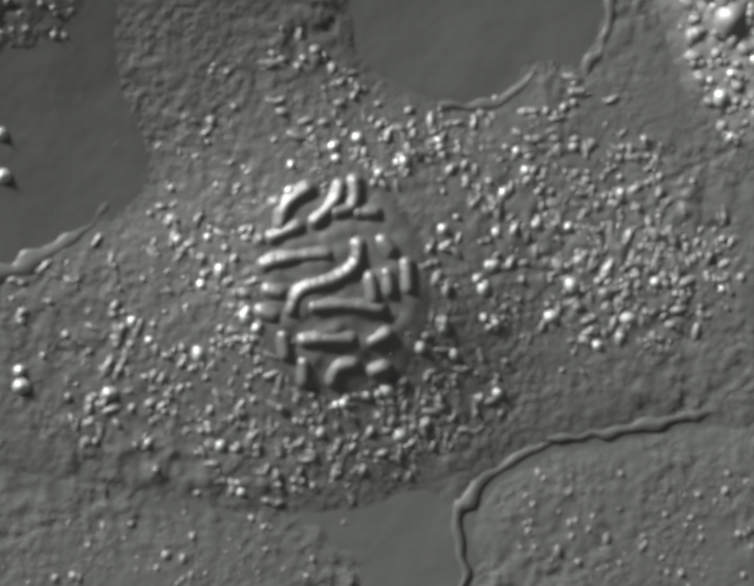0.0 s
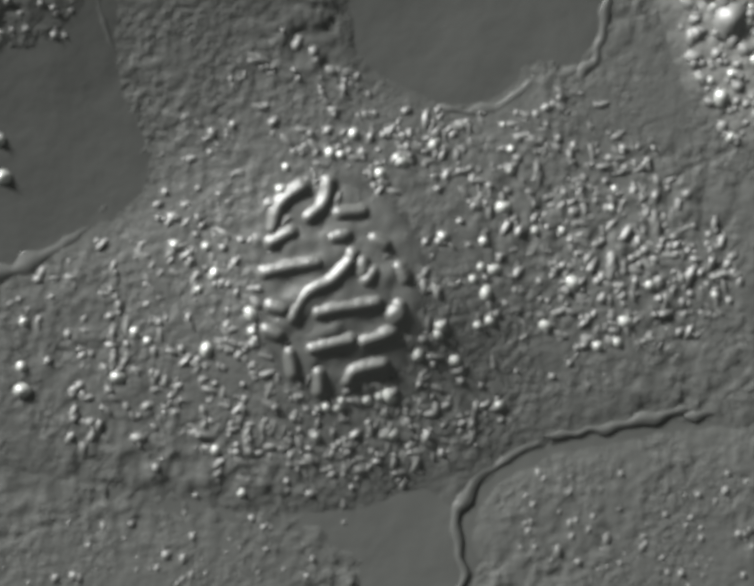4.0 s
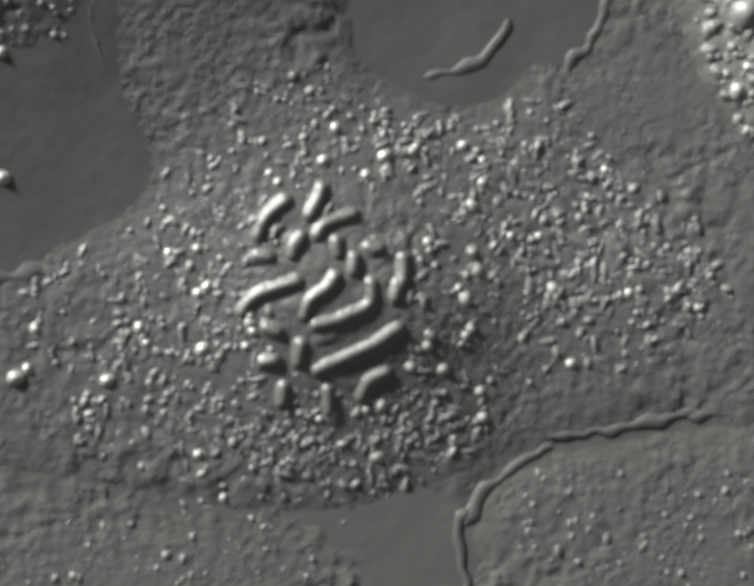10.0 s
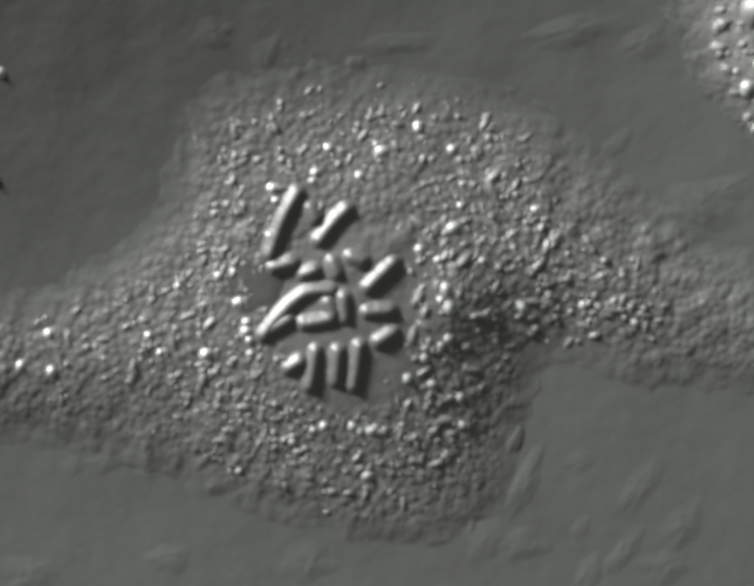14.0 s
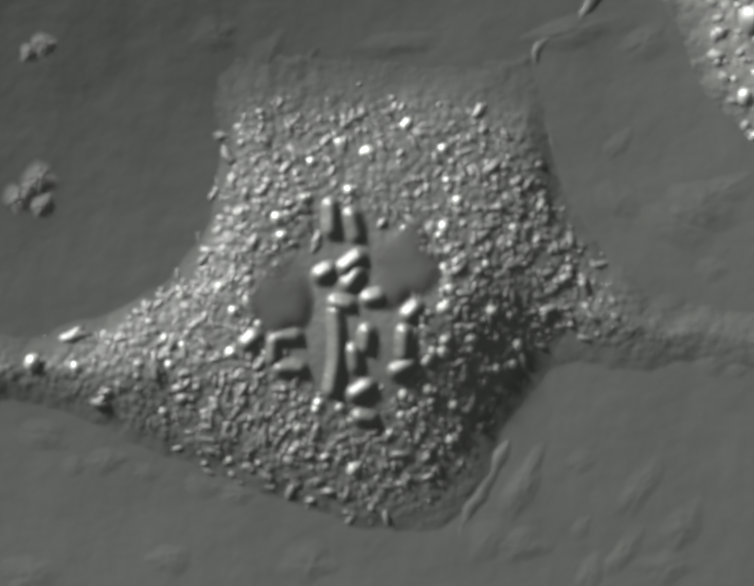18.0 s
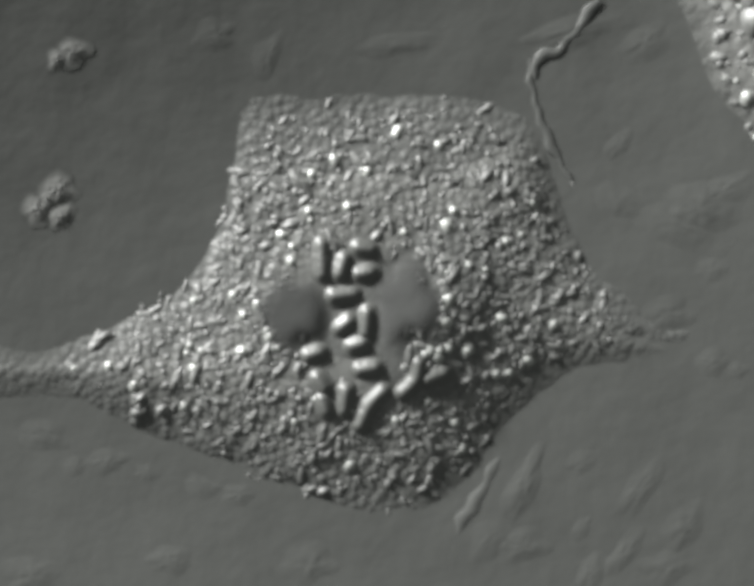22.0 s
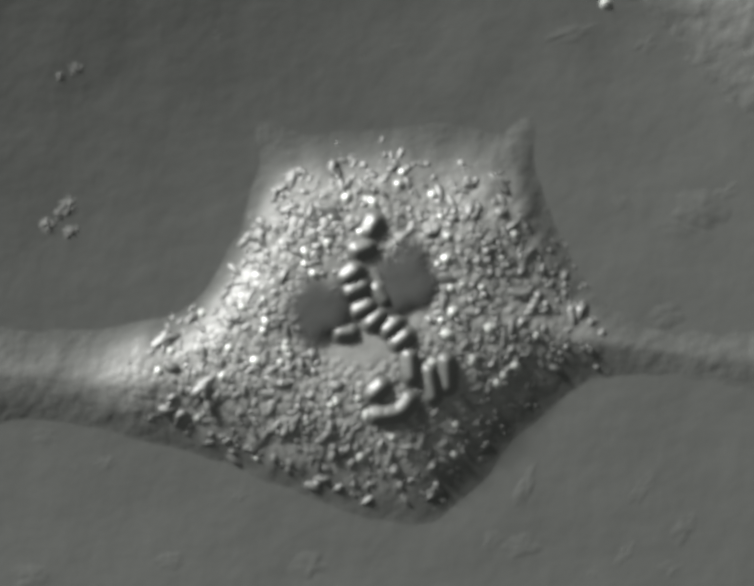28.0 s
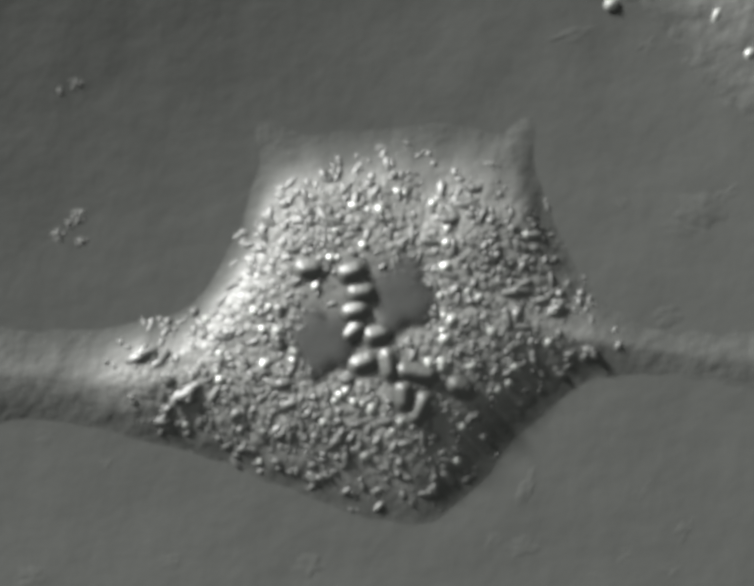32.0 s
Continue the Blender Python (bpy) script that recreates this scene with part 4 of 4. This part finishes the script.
    thread.at(0, 0, 585, 480, 600, 430, 650, 390)
    thread.at(3.5, 0, 565, 500, 585, 435, 640, 390)
    thread.at(6, 0, 585, 370, 620, 360)
    thread.at(9, 0, 550, 500, 568, 445, 605, 405)
    thread.at(11, 0, 530, 500, 550, 460, 605, 420)
    thread.at(12, 0, 540, 490, 570, 445, 610, 415)
    thread.at(13, 0, 540, 530, 585, 455, 625, 400, 665, 392)
    thread.at(14, 0, 560, 540, 590, 460, 625, 395)
    thread.at(17, 1, 650, 560, 638, 500, 635, 420)
    thread.at(18, 1, 690, 490, 690, 420)
    thread.at(19, 1, 705, 530, 697, 480, 675, 430)
    thread.at(20, 1, 680, 490, 675, 410)
    thread.at(21, 0, 690, 580, 715, 530, 750, 500)
    thread.at(22, 1, 705, 580, 720, 530)
    thread.at(23, 0, 692, 592, 670, 602)
    thread.at(24, 0, 655, 550, 658, 580)
    thread.at(25, 0, 650, 532, 700, 515)
    thread.at(28, 1, 715, 582, 745, 560)
    thread.at(29, 1, 705, 602, 740, 572)
    thread.at(30, 0, 702, 602, 750, 580)
    thread.at(31, 1, 700, 622, 745, 600)
    thread.at(32, 1, 735, 612, 770, 605)
    thread = threads[3]
    thread.at(0, 0, 710, 380, 700, 420, 650, 470)
    thread.at(3.5, 0, 697, 370, 685, 425, 640, 465)
    thread.at(6, 0, 630, 400, 640, 430)
    thread.at(9, 0, 670, 385, 650, 440, 615, 490)
    thread.at(11, 0, 675, 385, 675, 425)
    thread.at(12, 0, 680, 385, 685, 430)
    thread.at(13, 0, 685, 405, 672, 450, 650, 490)
    thread.at(14, 1, 645, 430, 660, 460)
    thread.at(17, 0, 635, 420, 638, 500, 650, 560)
    thread.at(18, 0, 690, 560, 665, 575)
    thread.at(19, 0, 735, 560, 675, 565)
    thread.at(20, 0, 715, 515, 690, 550)
    thread.at(21, 1, 750, 500, 715, 530, 690, 580)
    thread.at(22, 0, 670, 500, 672, 580)
    thread.at(23, 0, 690, 490, 665, 540)
    thread.at(24, 0, 675, 490, 650, 530)
    thread.at(25, 0, 655, 460, 660, 500)
    thread.at(28, 0, 765, 515, 745, 522)
    thread.at(29, 0, 745, 528, 725, 520)
    thread.at(30, 0, 770, 547, 745, 532)
    thread.at(31, 1, 775, 500, 745, 552)
    thread.at(32, 1, 750, 560, 715, 572)
    thread = threads[4]
    thread.at(0, 0, 740, 370, 735, 430, 690, 445)
    thread.at(3.5, 0, 765, 440, 700, 445)
    thread.at(6, 0, 745, 440, 665, 455)
    thread.at(9, 0, 745, 435, 680, 460, 655, 490)
    thread.at(11, 0, 745, 455, 680, 472, 662, 505)
    thread.at(12, 0, 740, 447, 680, 455, 660, 490)
    thread.at(13, 1, 685, 405, 672, 450, 650, 490)
    thread.at(14, 0, 645, 430, 660, 460)
    thread.at(17, 1, 635, 420, 638, 500, 650, 560)
    thread.at(18, 0, 690, 420, 690, 490)
    thread.at(19, 0, 675, 430, 697, 480, 705, 530)
    thread.at(20, 0, 675, 410, 680, 490)
    thread.at(21, 1, 750, 500, 715, 530, 690, 580)
    thread.at(22, 0, 720, 530, 705, 580)
    thread.at(23, 0, 725, 525, 740, 565)
    thread.at(24, 0, 705, 500, 715, 550)
    thread.at(25, 0, 698, 560, 722, 545)
    thread.at(28, 0, 715, 582, 745, 560)
    thread.at(29, 0, 705, 602, 740, 572)
    thread.at(30, 1, 702, 602, 750, 580)
    thread.at(31, 0, 700, 622, 745, 600)
    thread.at(32, 0, 735, 612, 770, 605)
    thread = threads[5]
    thread.at(0, 0, 735, 445, 790, 445)
    thread.at(3.5, 0, 715, 500, 740, 500)
    thread.at(6, 0, 610, 480, 645, 440, 650, 390)
    thread.at(9, 0, 692, 520, 695, 497)
    thread.at(11, 0, 708, 540, 702, 505)
    thread.at(12, 0, 570, 560, 600, 520)
    thread.at(13, 0, 640, 555, 685, 545)
    thread.at(14, 0, 625, 575, 665, 560)
    thread.at(17, 0, 665, 590, 715, 595)
    thread.at(18, 0, 690, 630, 735, 635)
    thread.at(19, 0, 690, 620, 712, 690)
    thread.at(20, 1, 690, 660, 720, 645, 750, 650)
    thread.at(21, 0, 790, 662, 765, 657)
    thread.at(22, 0, 760, 700, 765, 640)
    thread.at(23, 0, 760, 692, 735, 708)
    thread.at(24, 0, 755, 660, 745, 690, 715, 712)
    thread.at(25, 0, 775, 640, 735, 672)
    thread.at(28, 0, 795, 650, 765, 677)
    thread.at(29, 0, 805, 655, 765, 672)
    thread.at(30, 0, 770, 660, 745, 672)
    thread.at(31, 0, 765, 645, 725, 677)
    thread.at(32, 0, 745, 682, 725, 697)
    thread = threads[6]
    thread.at(0, 0, 545, 555, 610, 537, 690, 530)
    thread.at(3.5, 0, 545, 575, 610, 560, 680, 550)
    thread.at(6, 0, 545, 535, 610, 510)
    thread.at(9, 0, 530, 530, 570, 530)
    thread.at(11, 0, 530, 535, 570, 540)
    thread.at(12, 0, 530, 540, 590, 520)
    thread.at(13, 1, 540, 530, 585, 455, 625, 400, 665, 392)
    thread.at(14, 0, 560, 560, 620, 545)
    thread.at(17, 1, 635, 420, 638, 500, 650, 560)
    thread.at(18, 1, 690, 420, 690, 490)
    thread.at(19, 1, 675, 430, 697, 480, 705, 530)
    thread.at(20, 0, 710, 400, 740, 410)
    thread.at(21, 0, 770, 510, 765, 480)
    thread.at(22, 1, 775, 522, 740, 515)
    thread.at(23, 1, 760, 540, 750, 460)
    thread.at(24, 0, 750, 520, 775, 460)
    thread.at(25, 0, 710, 515, 732, 490)
    thread.at(28, 1, 745, 522, 765, 515)
    thread.at(29, 1, 725, 520, 745, 528)
    thread.at(30, 0, 700, 562, 725, 550)
    thread.at(31, 0, 695, 580, 690, 490)
    thread.at(32, 0, 660, 558, 630, 562)
    thread = threads[7]
    thread.at(0, 0, 605, 655, 632, 605, 700, 582, 742, 550, 748, 500)
    thread.at(3.5, 0, 615, 675, 650, 615, 705, 585, 740, 545, 745, 515)
    thread.at(6, 0, 510, 640, 540, 598, 590, 578, 650, 565)
    thread.at(9, 0, 495, 655, 525, 615, 570, 595, 640, 575)
    thread.at(11, 0, 510, 665, 535, 625, 615, 595)
    thread.at(12, 0, 505, 690, 530, 635, 605, 603)
    thread.at(13, 0, 510, 690, 530, 655, 605, 622)
    thread.at(14, 0, 545, 705, 585, 655, 640, 610, 700, 605)
    thread.at(17, 0, 600, 665, 615, 640, 650, 645)
    thread.at(18, 0, 570, 755, 575, 705, 625, 700)
    thread.at(19, 1, 580, 725, 600, 700, 650, 710)
    thread.at(20, 0, 670, 772, 690, 765)
    thread.at(21, 0, 670, 780, 690, 775)
    thread.at(22, 0, 665, 790, 672, 800)
    thread.at(23, 0, 590, 740, 565, 762)
    thread.at(24, 1, 660, 715, 620, 742)
    thread.at(25, 0, 625, 790, 605, 822)
    thread.at(28, 1, 710, 692, 730, 690)
    thread.at(29, 0, 665, 842, 690, 810)
    thread.at(30, 0, 730, 862, 760, 845)
    thread.at(31, 0, 825, 882, 875, 845)
    thread.at(32, 0, 860, 872, 885, 820)
    thread = threads[8]
    thread.at(0, 0, 560, 605, 585, 610)
    thread.at(3.5, 0, 568, 635, 590, 640)
    thread.at(6, 0, 560, 648, 587, 658)
    thread.at(9, 0, 555, 670, 585, 677)
    thread.at(11, 0, 555, 690, 580, 702)
    thread.at(12, 0, 560, 695, 585, 705)
    thread.at(13, 0, 545, 705, 640, 703)
    thread.at(14, 0, 560, 690, 610, 660)
    thread.at(17, 0, 500, 760, 510, 705, 545, 685)
    thread.at(18, 0, 510, 720, 540, 695)
    thread.at(19, 0, 580, 725, 600, 700, 650, 710)
    thread.at(20, 0, 730, 702, 690, 705)
    thread.at(21, 0, 600, 730, 640, 710)
    thread.at(22, 0, 640, 740, 670, 730)
    thread.at(23, 0, 605, 710, 635, 722)
    thread.at(24, 0, 620, 742, 660, 715)
    thread.at(25, 0, 660, 820, 675, 710)
    thread.at(28, 0, 730, 690, 710, 692)
    thread.at(29, 0, 800, 700, 755, 720)
    thread.at(30, 0, 825, 715, 790, 732)
    thread.at(31, 0, 825, 720, 790, 737)
    thread.at(32, 0, 778, 745, 735, 762)
    thread = threads[9]
    thread.at(0, 0, 545, 648, 572, 658)
    thread.at(3.5, 0, 560, 680, 580, 690)
    thread.at(6, 0, 545, 720, 585, 712)
    thread.at(9, 0, 545, 737, 580, 732)
    thread.at(11, 0, 545, 777, 578, 770)
    thread.at(12, 0, 550, 790, 580, 790)
    thread.at(13, 0, 555, 795, 605, 785)
    thread.at(14, 0, 595, 770, 635, 745)
    thread.at(17, 0, 595, 760, 560, 710)
    thread.at(18, 0, 635, 765, 575, 765)
    thread.at(19, 0, 645, 760, 620, 780)
    thread.at(20, 0, 635, 770, 658, 840)
    thread.at(21, 0, 645, 760, 655, 860)
    thread.at(22, 0, 670, 820, 682, 860)
    thread.at(23, 0, 630, 778, 600, 792)
    thread.at(24, 0, 695, 772, 715, 772)
    thread.at(25, 1, 700, 782, 728, 778)
    thread.at(28, 0, 770, 822, 800, 795)
    thread.at(29, 0, 760, 792, 790, 780)
    thread.at(30, 0, 790, 757, 820, 752)
    thread.at(31, 1, 795, 765, 820, 762)
    thread.at(32, 1, 805, 730, 812, 780)
    thread = threads[10]
    thread.at(0, 0, 645, 640, 720, 635, 800, 645)
    thread.at(3.5, 0, 655, 655, 720, 645, 800, 640)
    thread.at(6, 0, 635, 635, 660, 605, 710, 580, 735, 545)
    thread.at(9, 0, 630, 680, 648, 630, 700, 590, 715, 550)
    thread.at(11, 0, 630, 650, 645, 620, 690, 590)
    thread.at(12, 0, 625, 675, 635, 635, 678, 588)
    thread.at(13, 0, 648, 690, 650, 640, 665, 610)
    thread.at(14, 0, 625, 675, 690, 660, 680, 620)
    thread.at(17, 0, 665, 648, 745, 638)
    thread.at(18, 0, 760, 730, 765, 680)
    thread.at(19, 0, 735, 760, 715, 700)
    thread.at(20, 0, 755, 780, 760, 700)
    thread.at(21, 0, 765, 780, 770, 700)
    thread.at(22, 0, 740, 770, 790, 760)
    thread.at(23, 0, 770, 760, 790, 790)
    thread.at(24, 0, 790, 740, 800, 780)
    thread.at(25, 0, 815, 732, 790, 765)
    thread.at(28, 0, 850, 730, 855, 790)
    thread.at(29, 0, 800, 770, 840, 780)
    thread.at(30, 0, 815, 785, 830, 762)
    thread.at(31, 1, 795, 765, 820, 762)
    thread.at(32, 1, 805, 730, 812, 780)
    thread = threads[11]
    thread.at(0, 0, 625, 710, 670, 705, 740, 705)
    thread.at(3.5, 0, 645, 730, 700, 718, 750, 710)
    thread.at(6, 0, 612, 710, 630, 690, 655, 665)
    thread.at(9, 0, 620, 745, 630, 700)
    thread.at(11, 0, 622, 775, 632, 710)
    thread.at(12, 0, 622, 780, 632, 715)
    thread.at(13, 0, 670, 710, 700, 660, 700, 600)
    thread.at(14, 0, 720, 670, 715, 610)
    thread.at(17, 0, 755, 680, 755, 590)
    thread.at(18, 0, 760, 625, 795, 615)
    thread.at(19, 0, 695, 630, 760, 620)
    thread.at(20, 0, 690, 660, 720, 645, 750, 650)
    thread.at(21, 0, 712, 672, 742, 650)
    thread.at(22, 0, 705, 685, 730, 665)
    thread.at(23, 0, 680, 697, 750, 672)
    thread.at(24, 0, 670, 632, 697, 605)
    thread.at(25, 0, 690, 632, 725, 605)
    thread.at(28, 0, 735, 652, 775, 630)
    thread.at(29, 0, 740, 622, 780, 600)
    thread.at(30, 0, 725, 637, 765, 605)
    thread.at(31, 1, 705, 652, 770, 620)
    thread.at(32, 0, 725, 652, 755, 642)
    thread = threads[12]
    thread.at(0, 0, 765, 715, 815, 690)
    thread.at(3.5, 0, 830, 640, 845, 680)
    thread.at(6, 0, 790, 580, 785, 620, 720, 642, 650, 650)
    thread.at(9, 0, 775, 580, 775, 630, 720, 652, 650, 672)
    thread.at(11, 0, 770, 580, 765, 630, 710, 668, 645, 682)
    thread.at(12, 0, 770, 585, 755, 640, 715, 672, 640, 685)
    thread.at(13, 0, 745, 650, 750, 690)
    thread.at(14, 0, 755, 650, 820, 645)
    thread.at(17, 0, 820, 730, 845, 650)
    thread.at(18, 0, 838, 745, 842, 680)
    thread.at(19, 0, 880, 680, 840, 690)
    thread.at(20, 0, 785, 675, 760, 682)
    thread.at(21, 0, 812, 715, 790, 740)
    thread.at(22, 0, 930, 770, 880, 790)
    thread.at(23, 0, 950, 762, 870, 778)
    thread.at(24, 0, 950, 768, 900, 782)
    thread.at(25, 0, 930, 800, 900, 772)
    thread.at(28, 0, 930, 810, 925, 740)
    thread.at(29, 0, 930, 840, 920, 780)
    thread.at(30, 0, 945, 840, 935, 790)
    thread.at(31, 0, 950, 825, 962, 770)
    thread.at(32, 0, 972, 812, 940, 795)
    thread = threads[13]
    thread.at(0, 0, 635, 745, 635, 800)
    thread.at(3.5, 0, 662, 765, 665, 820)
    thread.at(6, 0, 672, 770, 675, 825)
    thread.at(9, 0, 680, 795, 682, 850)
    thread.at(11, 0, 685, 805, 688, 875)
    thread.at(12, 0, 684, 810, 686, 880)
    thread.at(13, 0, 672, 790, 672, 890)
    thread.at(14, 1, 660, 720, 645, 810)
    thread.at(17, 0, 615, 680, 630, 750)
    thread.at(18, 0, 700, 640, 702, 740, 688, 820)
    thread.at(19, 0, 660, 730, 680, 755)
    thread.at(20, 0, 700, 730, 705, 790)
    thread.at(21, 0, 725, 700, 728, 780)
    thread.at(22, 0, 725, 722, 762, 710)
    thread.at(23, 0, 750, 740, 800, 725)
    thread.at(24, 0, 765, 720, 805, 697)
    thread.at(25, 0, 765, 727, 805, 712)
    thread.at(28, 0, 820, 717, 850, 692)
    thread.at(29, 1, 825, 712, 845, 690)
    thread.at(30, 1, 790, 682, 845, 667)
    thread.at(31, 0, 790, 682, 830, 665)
    thread.at(32, 1, 765, 702, 805, 690)
    thread = threads[14]
    thread.at(0, 0, 690, 800, 705, 765, 745, 755)
    thread.at(3.5, 0, 715, 800, 735, 770, 800, 755)
    thread.at(6, 0, 735, 800, 755, 770, 820, 745)
    thread.at(9, 0, 750, 830, 765, 785, 815, 765)
    thread.at(11, 0, 755, 830, 780, 795, 820, 770)
    thread.at(12, 0, 770, 825, 805, 790, 845, 765)
    thread.at(13, 0, 745, 825, 800, 800, 830, 780)
    thread.at(14, 0, 735, 810, 750, 710)
    thread.at(17, 0, 750, 815, 665, 815)
    thread.at(18, 0, 775, 868, 745, 865)
    thread.at(19, 0, 780, 880, 760, 880)
    thread.at(20, 0, 770, 870, 720, 860, 710, 800)
    thread.at(21, 0, 770, 872, 730, 882)
    thread.at(22, 0, 805, 805, 770, 840, 745, 890)
    thread.at(23, 0, 840, 790, 825, 838, 775, 867)
    thread.at(24, 0, 770, 890, 720, 920)
    thread.at(25, 1, 835, 800, 820, 838, 765, 862)
    thread.at(28, 0, 890, 760, 900, 830)
    thread.at(29, 0, 905, 755, 860, 745)
    thread.at(30, 0, 895, 820, 890, 790)
    thread.at(31, 0, 840, 765, 890, 768)
    thread.at(32, 0, 830, 768, 900, 780)
    thread = threads[15]
    thread.at(0, 0, 770, 775, 810, 760)
    thread.at(3.5, 0, 760, 712, 820, 690)
    thread.at(6, 0, 655, 740, 700, 718, 780, 692, 825, 660)
    thread.at(9, 0, 655, 765, 720, 740, 785, 710, 840, 670)
    thread.at(11, 0, 650, 780, 715, 745, 780, 712, 835, 680)
    thread.at(12, 0, 655, 785, 730, 750, 790, 712, 850, 680)
    thread.at(13, 0, 660, 770, 710, 750, 790, 770)
    thread.at(14, 0, 698, 800, 705, 720)
    thread.at(17, 0, 695, 775, 722, 700)
    thread.at(18, 0, 742, 770, 735, 720)
    thread.at(19, 0, 705, 830, 735, 750, 712, 660)
    thread.at(20, 0, 755, 850, 755, 820)
    thread.at(21, 0, 742, 850, 760, 830)
    thread.at(22, 1, 745, 890, 770, 840, 805, 805)
    thread.at(23, 1, 775, 867, 825, 838, 840, 790)
    thread.at(24, 0, 795, 857, 840, 832, 850, 790)
    thread.at(25, 0, 765, 862, 820, 838, 835, 800)
    thread.at(28, 0, 770, 862, 830, 852, 855, 820)
    thread.at(29, 0, 780, 882, 840, 852, 860, 810)
    thread.at(30, 0, 800, 872, 850, 838, 870, 800)
    thread.at(31, 1, 825, 882, 875, 845)
    thread.at(32, 0, 840, 840, 838, 800)
    thread = threads[16]
    thread.at(0, 0, 795, 500, 815, 525)
    thread.at(3.5, 0, 785, 500, 802, 512)
    thread.at(6, 0, 770, 497, 792, 507)
    thread.at(9, 0, 768, 505, 790, 515)
    thread.at(11, 0, 765, 535, 790, 515)
    thread.at(12, 0, 730, 560, 755, 525, 795, 510)
    thread.at(13, 0, 712, 580, 775, 550)
    thread.at(14, 0, 730, 535, 755, 545)
    thread.at(17, 0, 755, 490, 738, 600)
    thread.at(18, 0, 755, 530, 710, 565)
    thread.at(19, 0, 780, 515, 715, 530)
    thread.at(20, 0, 790, 520, 750, 515)
    thread.at(21, 0, 790, 520, 755, 530)
    thread.at(22, 1, 775, 522, 740, 515)
    thread.at(23, 0, 760, 540, 750, 460)
    thread.at(24, 1, 750, 520, 775, 460)
    thread.at(25, 0, 755, 505, 785, 450)
    thread.at(28, 1, 765, 490, 785, 455)
    thread.at(29, 0, 750, 500, 795, 455)
    thread.at(30, 0, 745, 497, 800, 485)
    thread.at(31, 0, 730, 490, 735, 540)
    thread.at(32, 0, 715, 572, 750, 560)
    thread = threads[17]
    thread.at(0, 0, 845, 540, 850, 610)
    thread.at(3.5, 0, 830, 550, 850, 590)
    thread.at(6, 0, 815, 540, 835, 590)
    thread.at(9, 0, 830, 530, 838, 595)
    thread.at(11, 0, 845, 530, 840, 590, 815, 610)
    thread.at(12, 0, 845, 520, 835, 610)
    thread.at(13, 0, 845, 525, 790, 585, 772, 625)
    thread.at(14, 0, 825, 540, 760, 605)
    thread.at(17, 0, 855, 605, 830, 600)
    thread.at(18, 0, 870, 635, 845, 660)
    thread.at(19, 0, 825, 647, 800, 657)
    thread.at(20, 0, 775, 550, 785, 600)
    thread.at(21, 0, 735, 590, 775, 582)
    thread.at(22, 0, 740, 572, 778, 565)
    thread.at(23, 1, 740, 565, 725, 525)
    thread.at(24, 0, 712, 577, 670, 592)
    thread.at(25, 0, 765, 572, 710, 582)
    thread.at(28, 0, 765, 590, 720, 612)
    thread.at(29, 1, 780, 600, 740, 622)
    thread.at(30, 1, 765, 605, 725, 637)
    thread.at(31, 0, 770, 620, 705, 652)
    thread.at(32, 1, 755, 642, 725, 652)
    thread = threads[18]
    thread.at(0, 0, 770, 570, 780, 630)
    thread.at(3.5, 0, 785, 560, 760, 590)
    thread.at(6, 0, 765, 555, 770, 600)
    thread.at(9, 0, 850, 600, 840, 650)
    thread.at(11, 0, 800, 560, 795, 610)
    thread.at(12, 0, 790, 590, 795, 640)
    thread.at(13, 0, 830, 640, 820, 690, 790, 720)
    thread.at(14, 0, 825, 685, 780, 715)
    thread.at(17, 0, 890, 680, 860, 740, 800, 790)
    thread.at(18, 0, 860, 750, 815, 775)
    thread.at(19, 0, 875, 720, 845, 780, 800, 800)
    thread.at(20, 0, 810, 720, 812, 800, 800, 860)
    thread.at(21, 0, 850, 750, 825, 810, 795, 860)
    thread.at(22, 0, 870, 745, 865, 785, 830, 822)
    thread.at(23, 0, 890, 730, 860, 750)
    thread.at(24, 0, 890, 702, 860, 717)
    thread.at(25, 0, 800, 660, 770, 687)
    thread.at(28, 0, 830, 665, 800, 692)
    thread.at(29, 0, 845, 690, 825, 712)
    thread.at(30, 0, 845, 667, 790, 682)
    thread.at(31, 1, 830, 665, 790, 682)
    thread.at(32, 0, 805, 690, 765, 702)
    thread = threads[19]
    thread.at(0, 0, 560, 500, 630, 470)
    thread.at(3.5, 0, 560, 515, 620, 490)
    thread.at(6, 0, 560, 480, 575, 440, 605, 400)
    thread.at(9, 0, 602, 545, 600, 510)
    thread.at(11, 0, 610, 520, 625, 485, 660, 455)
    thread.at(12, 0, 612, 485, 650, 460)
    thread.at(13, 0, 630, 525, 665, 495, 720, 445)
    thread.at(14, 0, 660, 510, 695, 465, 730, 430)
    thread.at(17, 0, 692, 530, 695, 430)
    thread.at(18, 0, 745, 500, 730, 440)
    thread.at(19, 0, 745, 480, 775, 445)
    thread.at(20, 0, 735, 475, 790, 465)
    thread.at(21, 1, 770, 510, 765, 480)
    thread.at(22, 0, 775, 522, 740, 515)
    thread.at(23, 1, 760, 540, 750, 460)
    thread.at(24, 1, 750, 520, 775, 460)
    thread.at(25, 1, 755, 505, 785, 450)
    thread.at(28, 0, 765, 490, 785, 455)
    thread.at(29, 1, 750, 500, 795, 455)
    thread.at(30, 1, 745, 497, 800, 485)
    thread.at(31, 0, 745, 552, 775, 500)
    thread.at(32, 1, 715, 572, 750, 560)
    for thread in threads:
        thread.key()


motions()
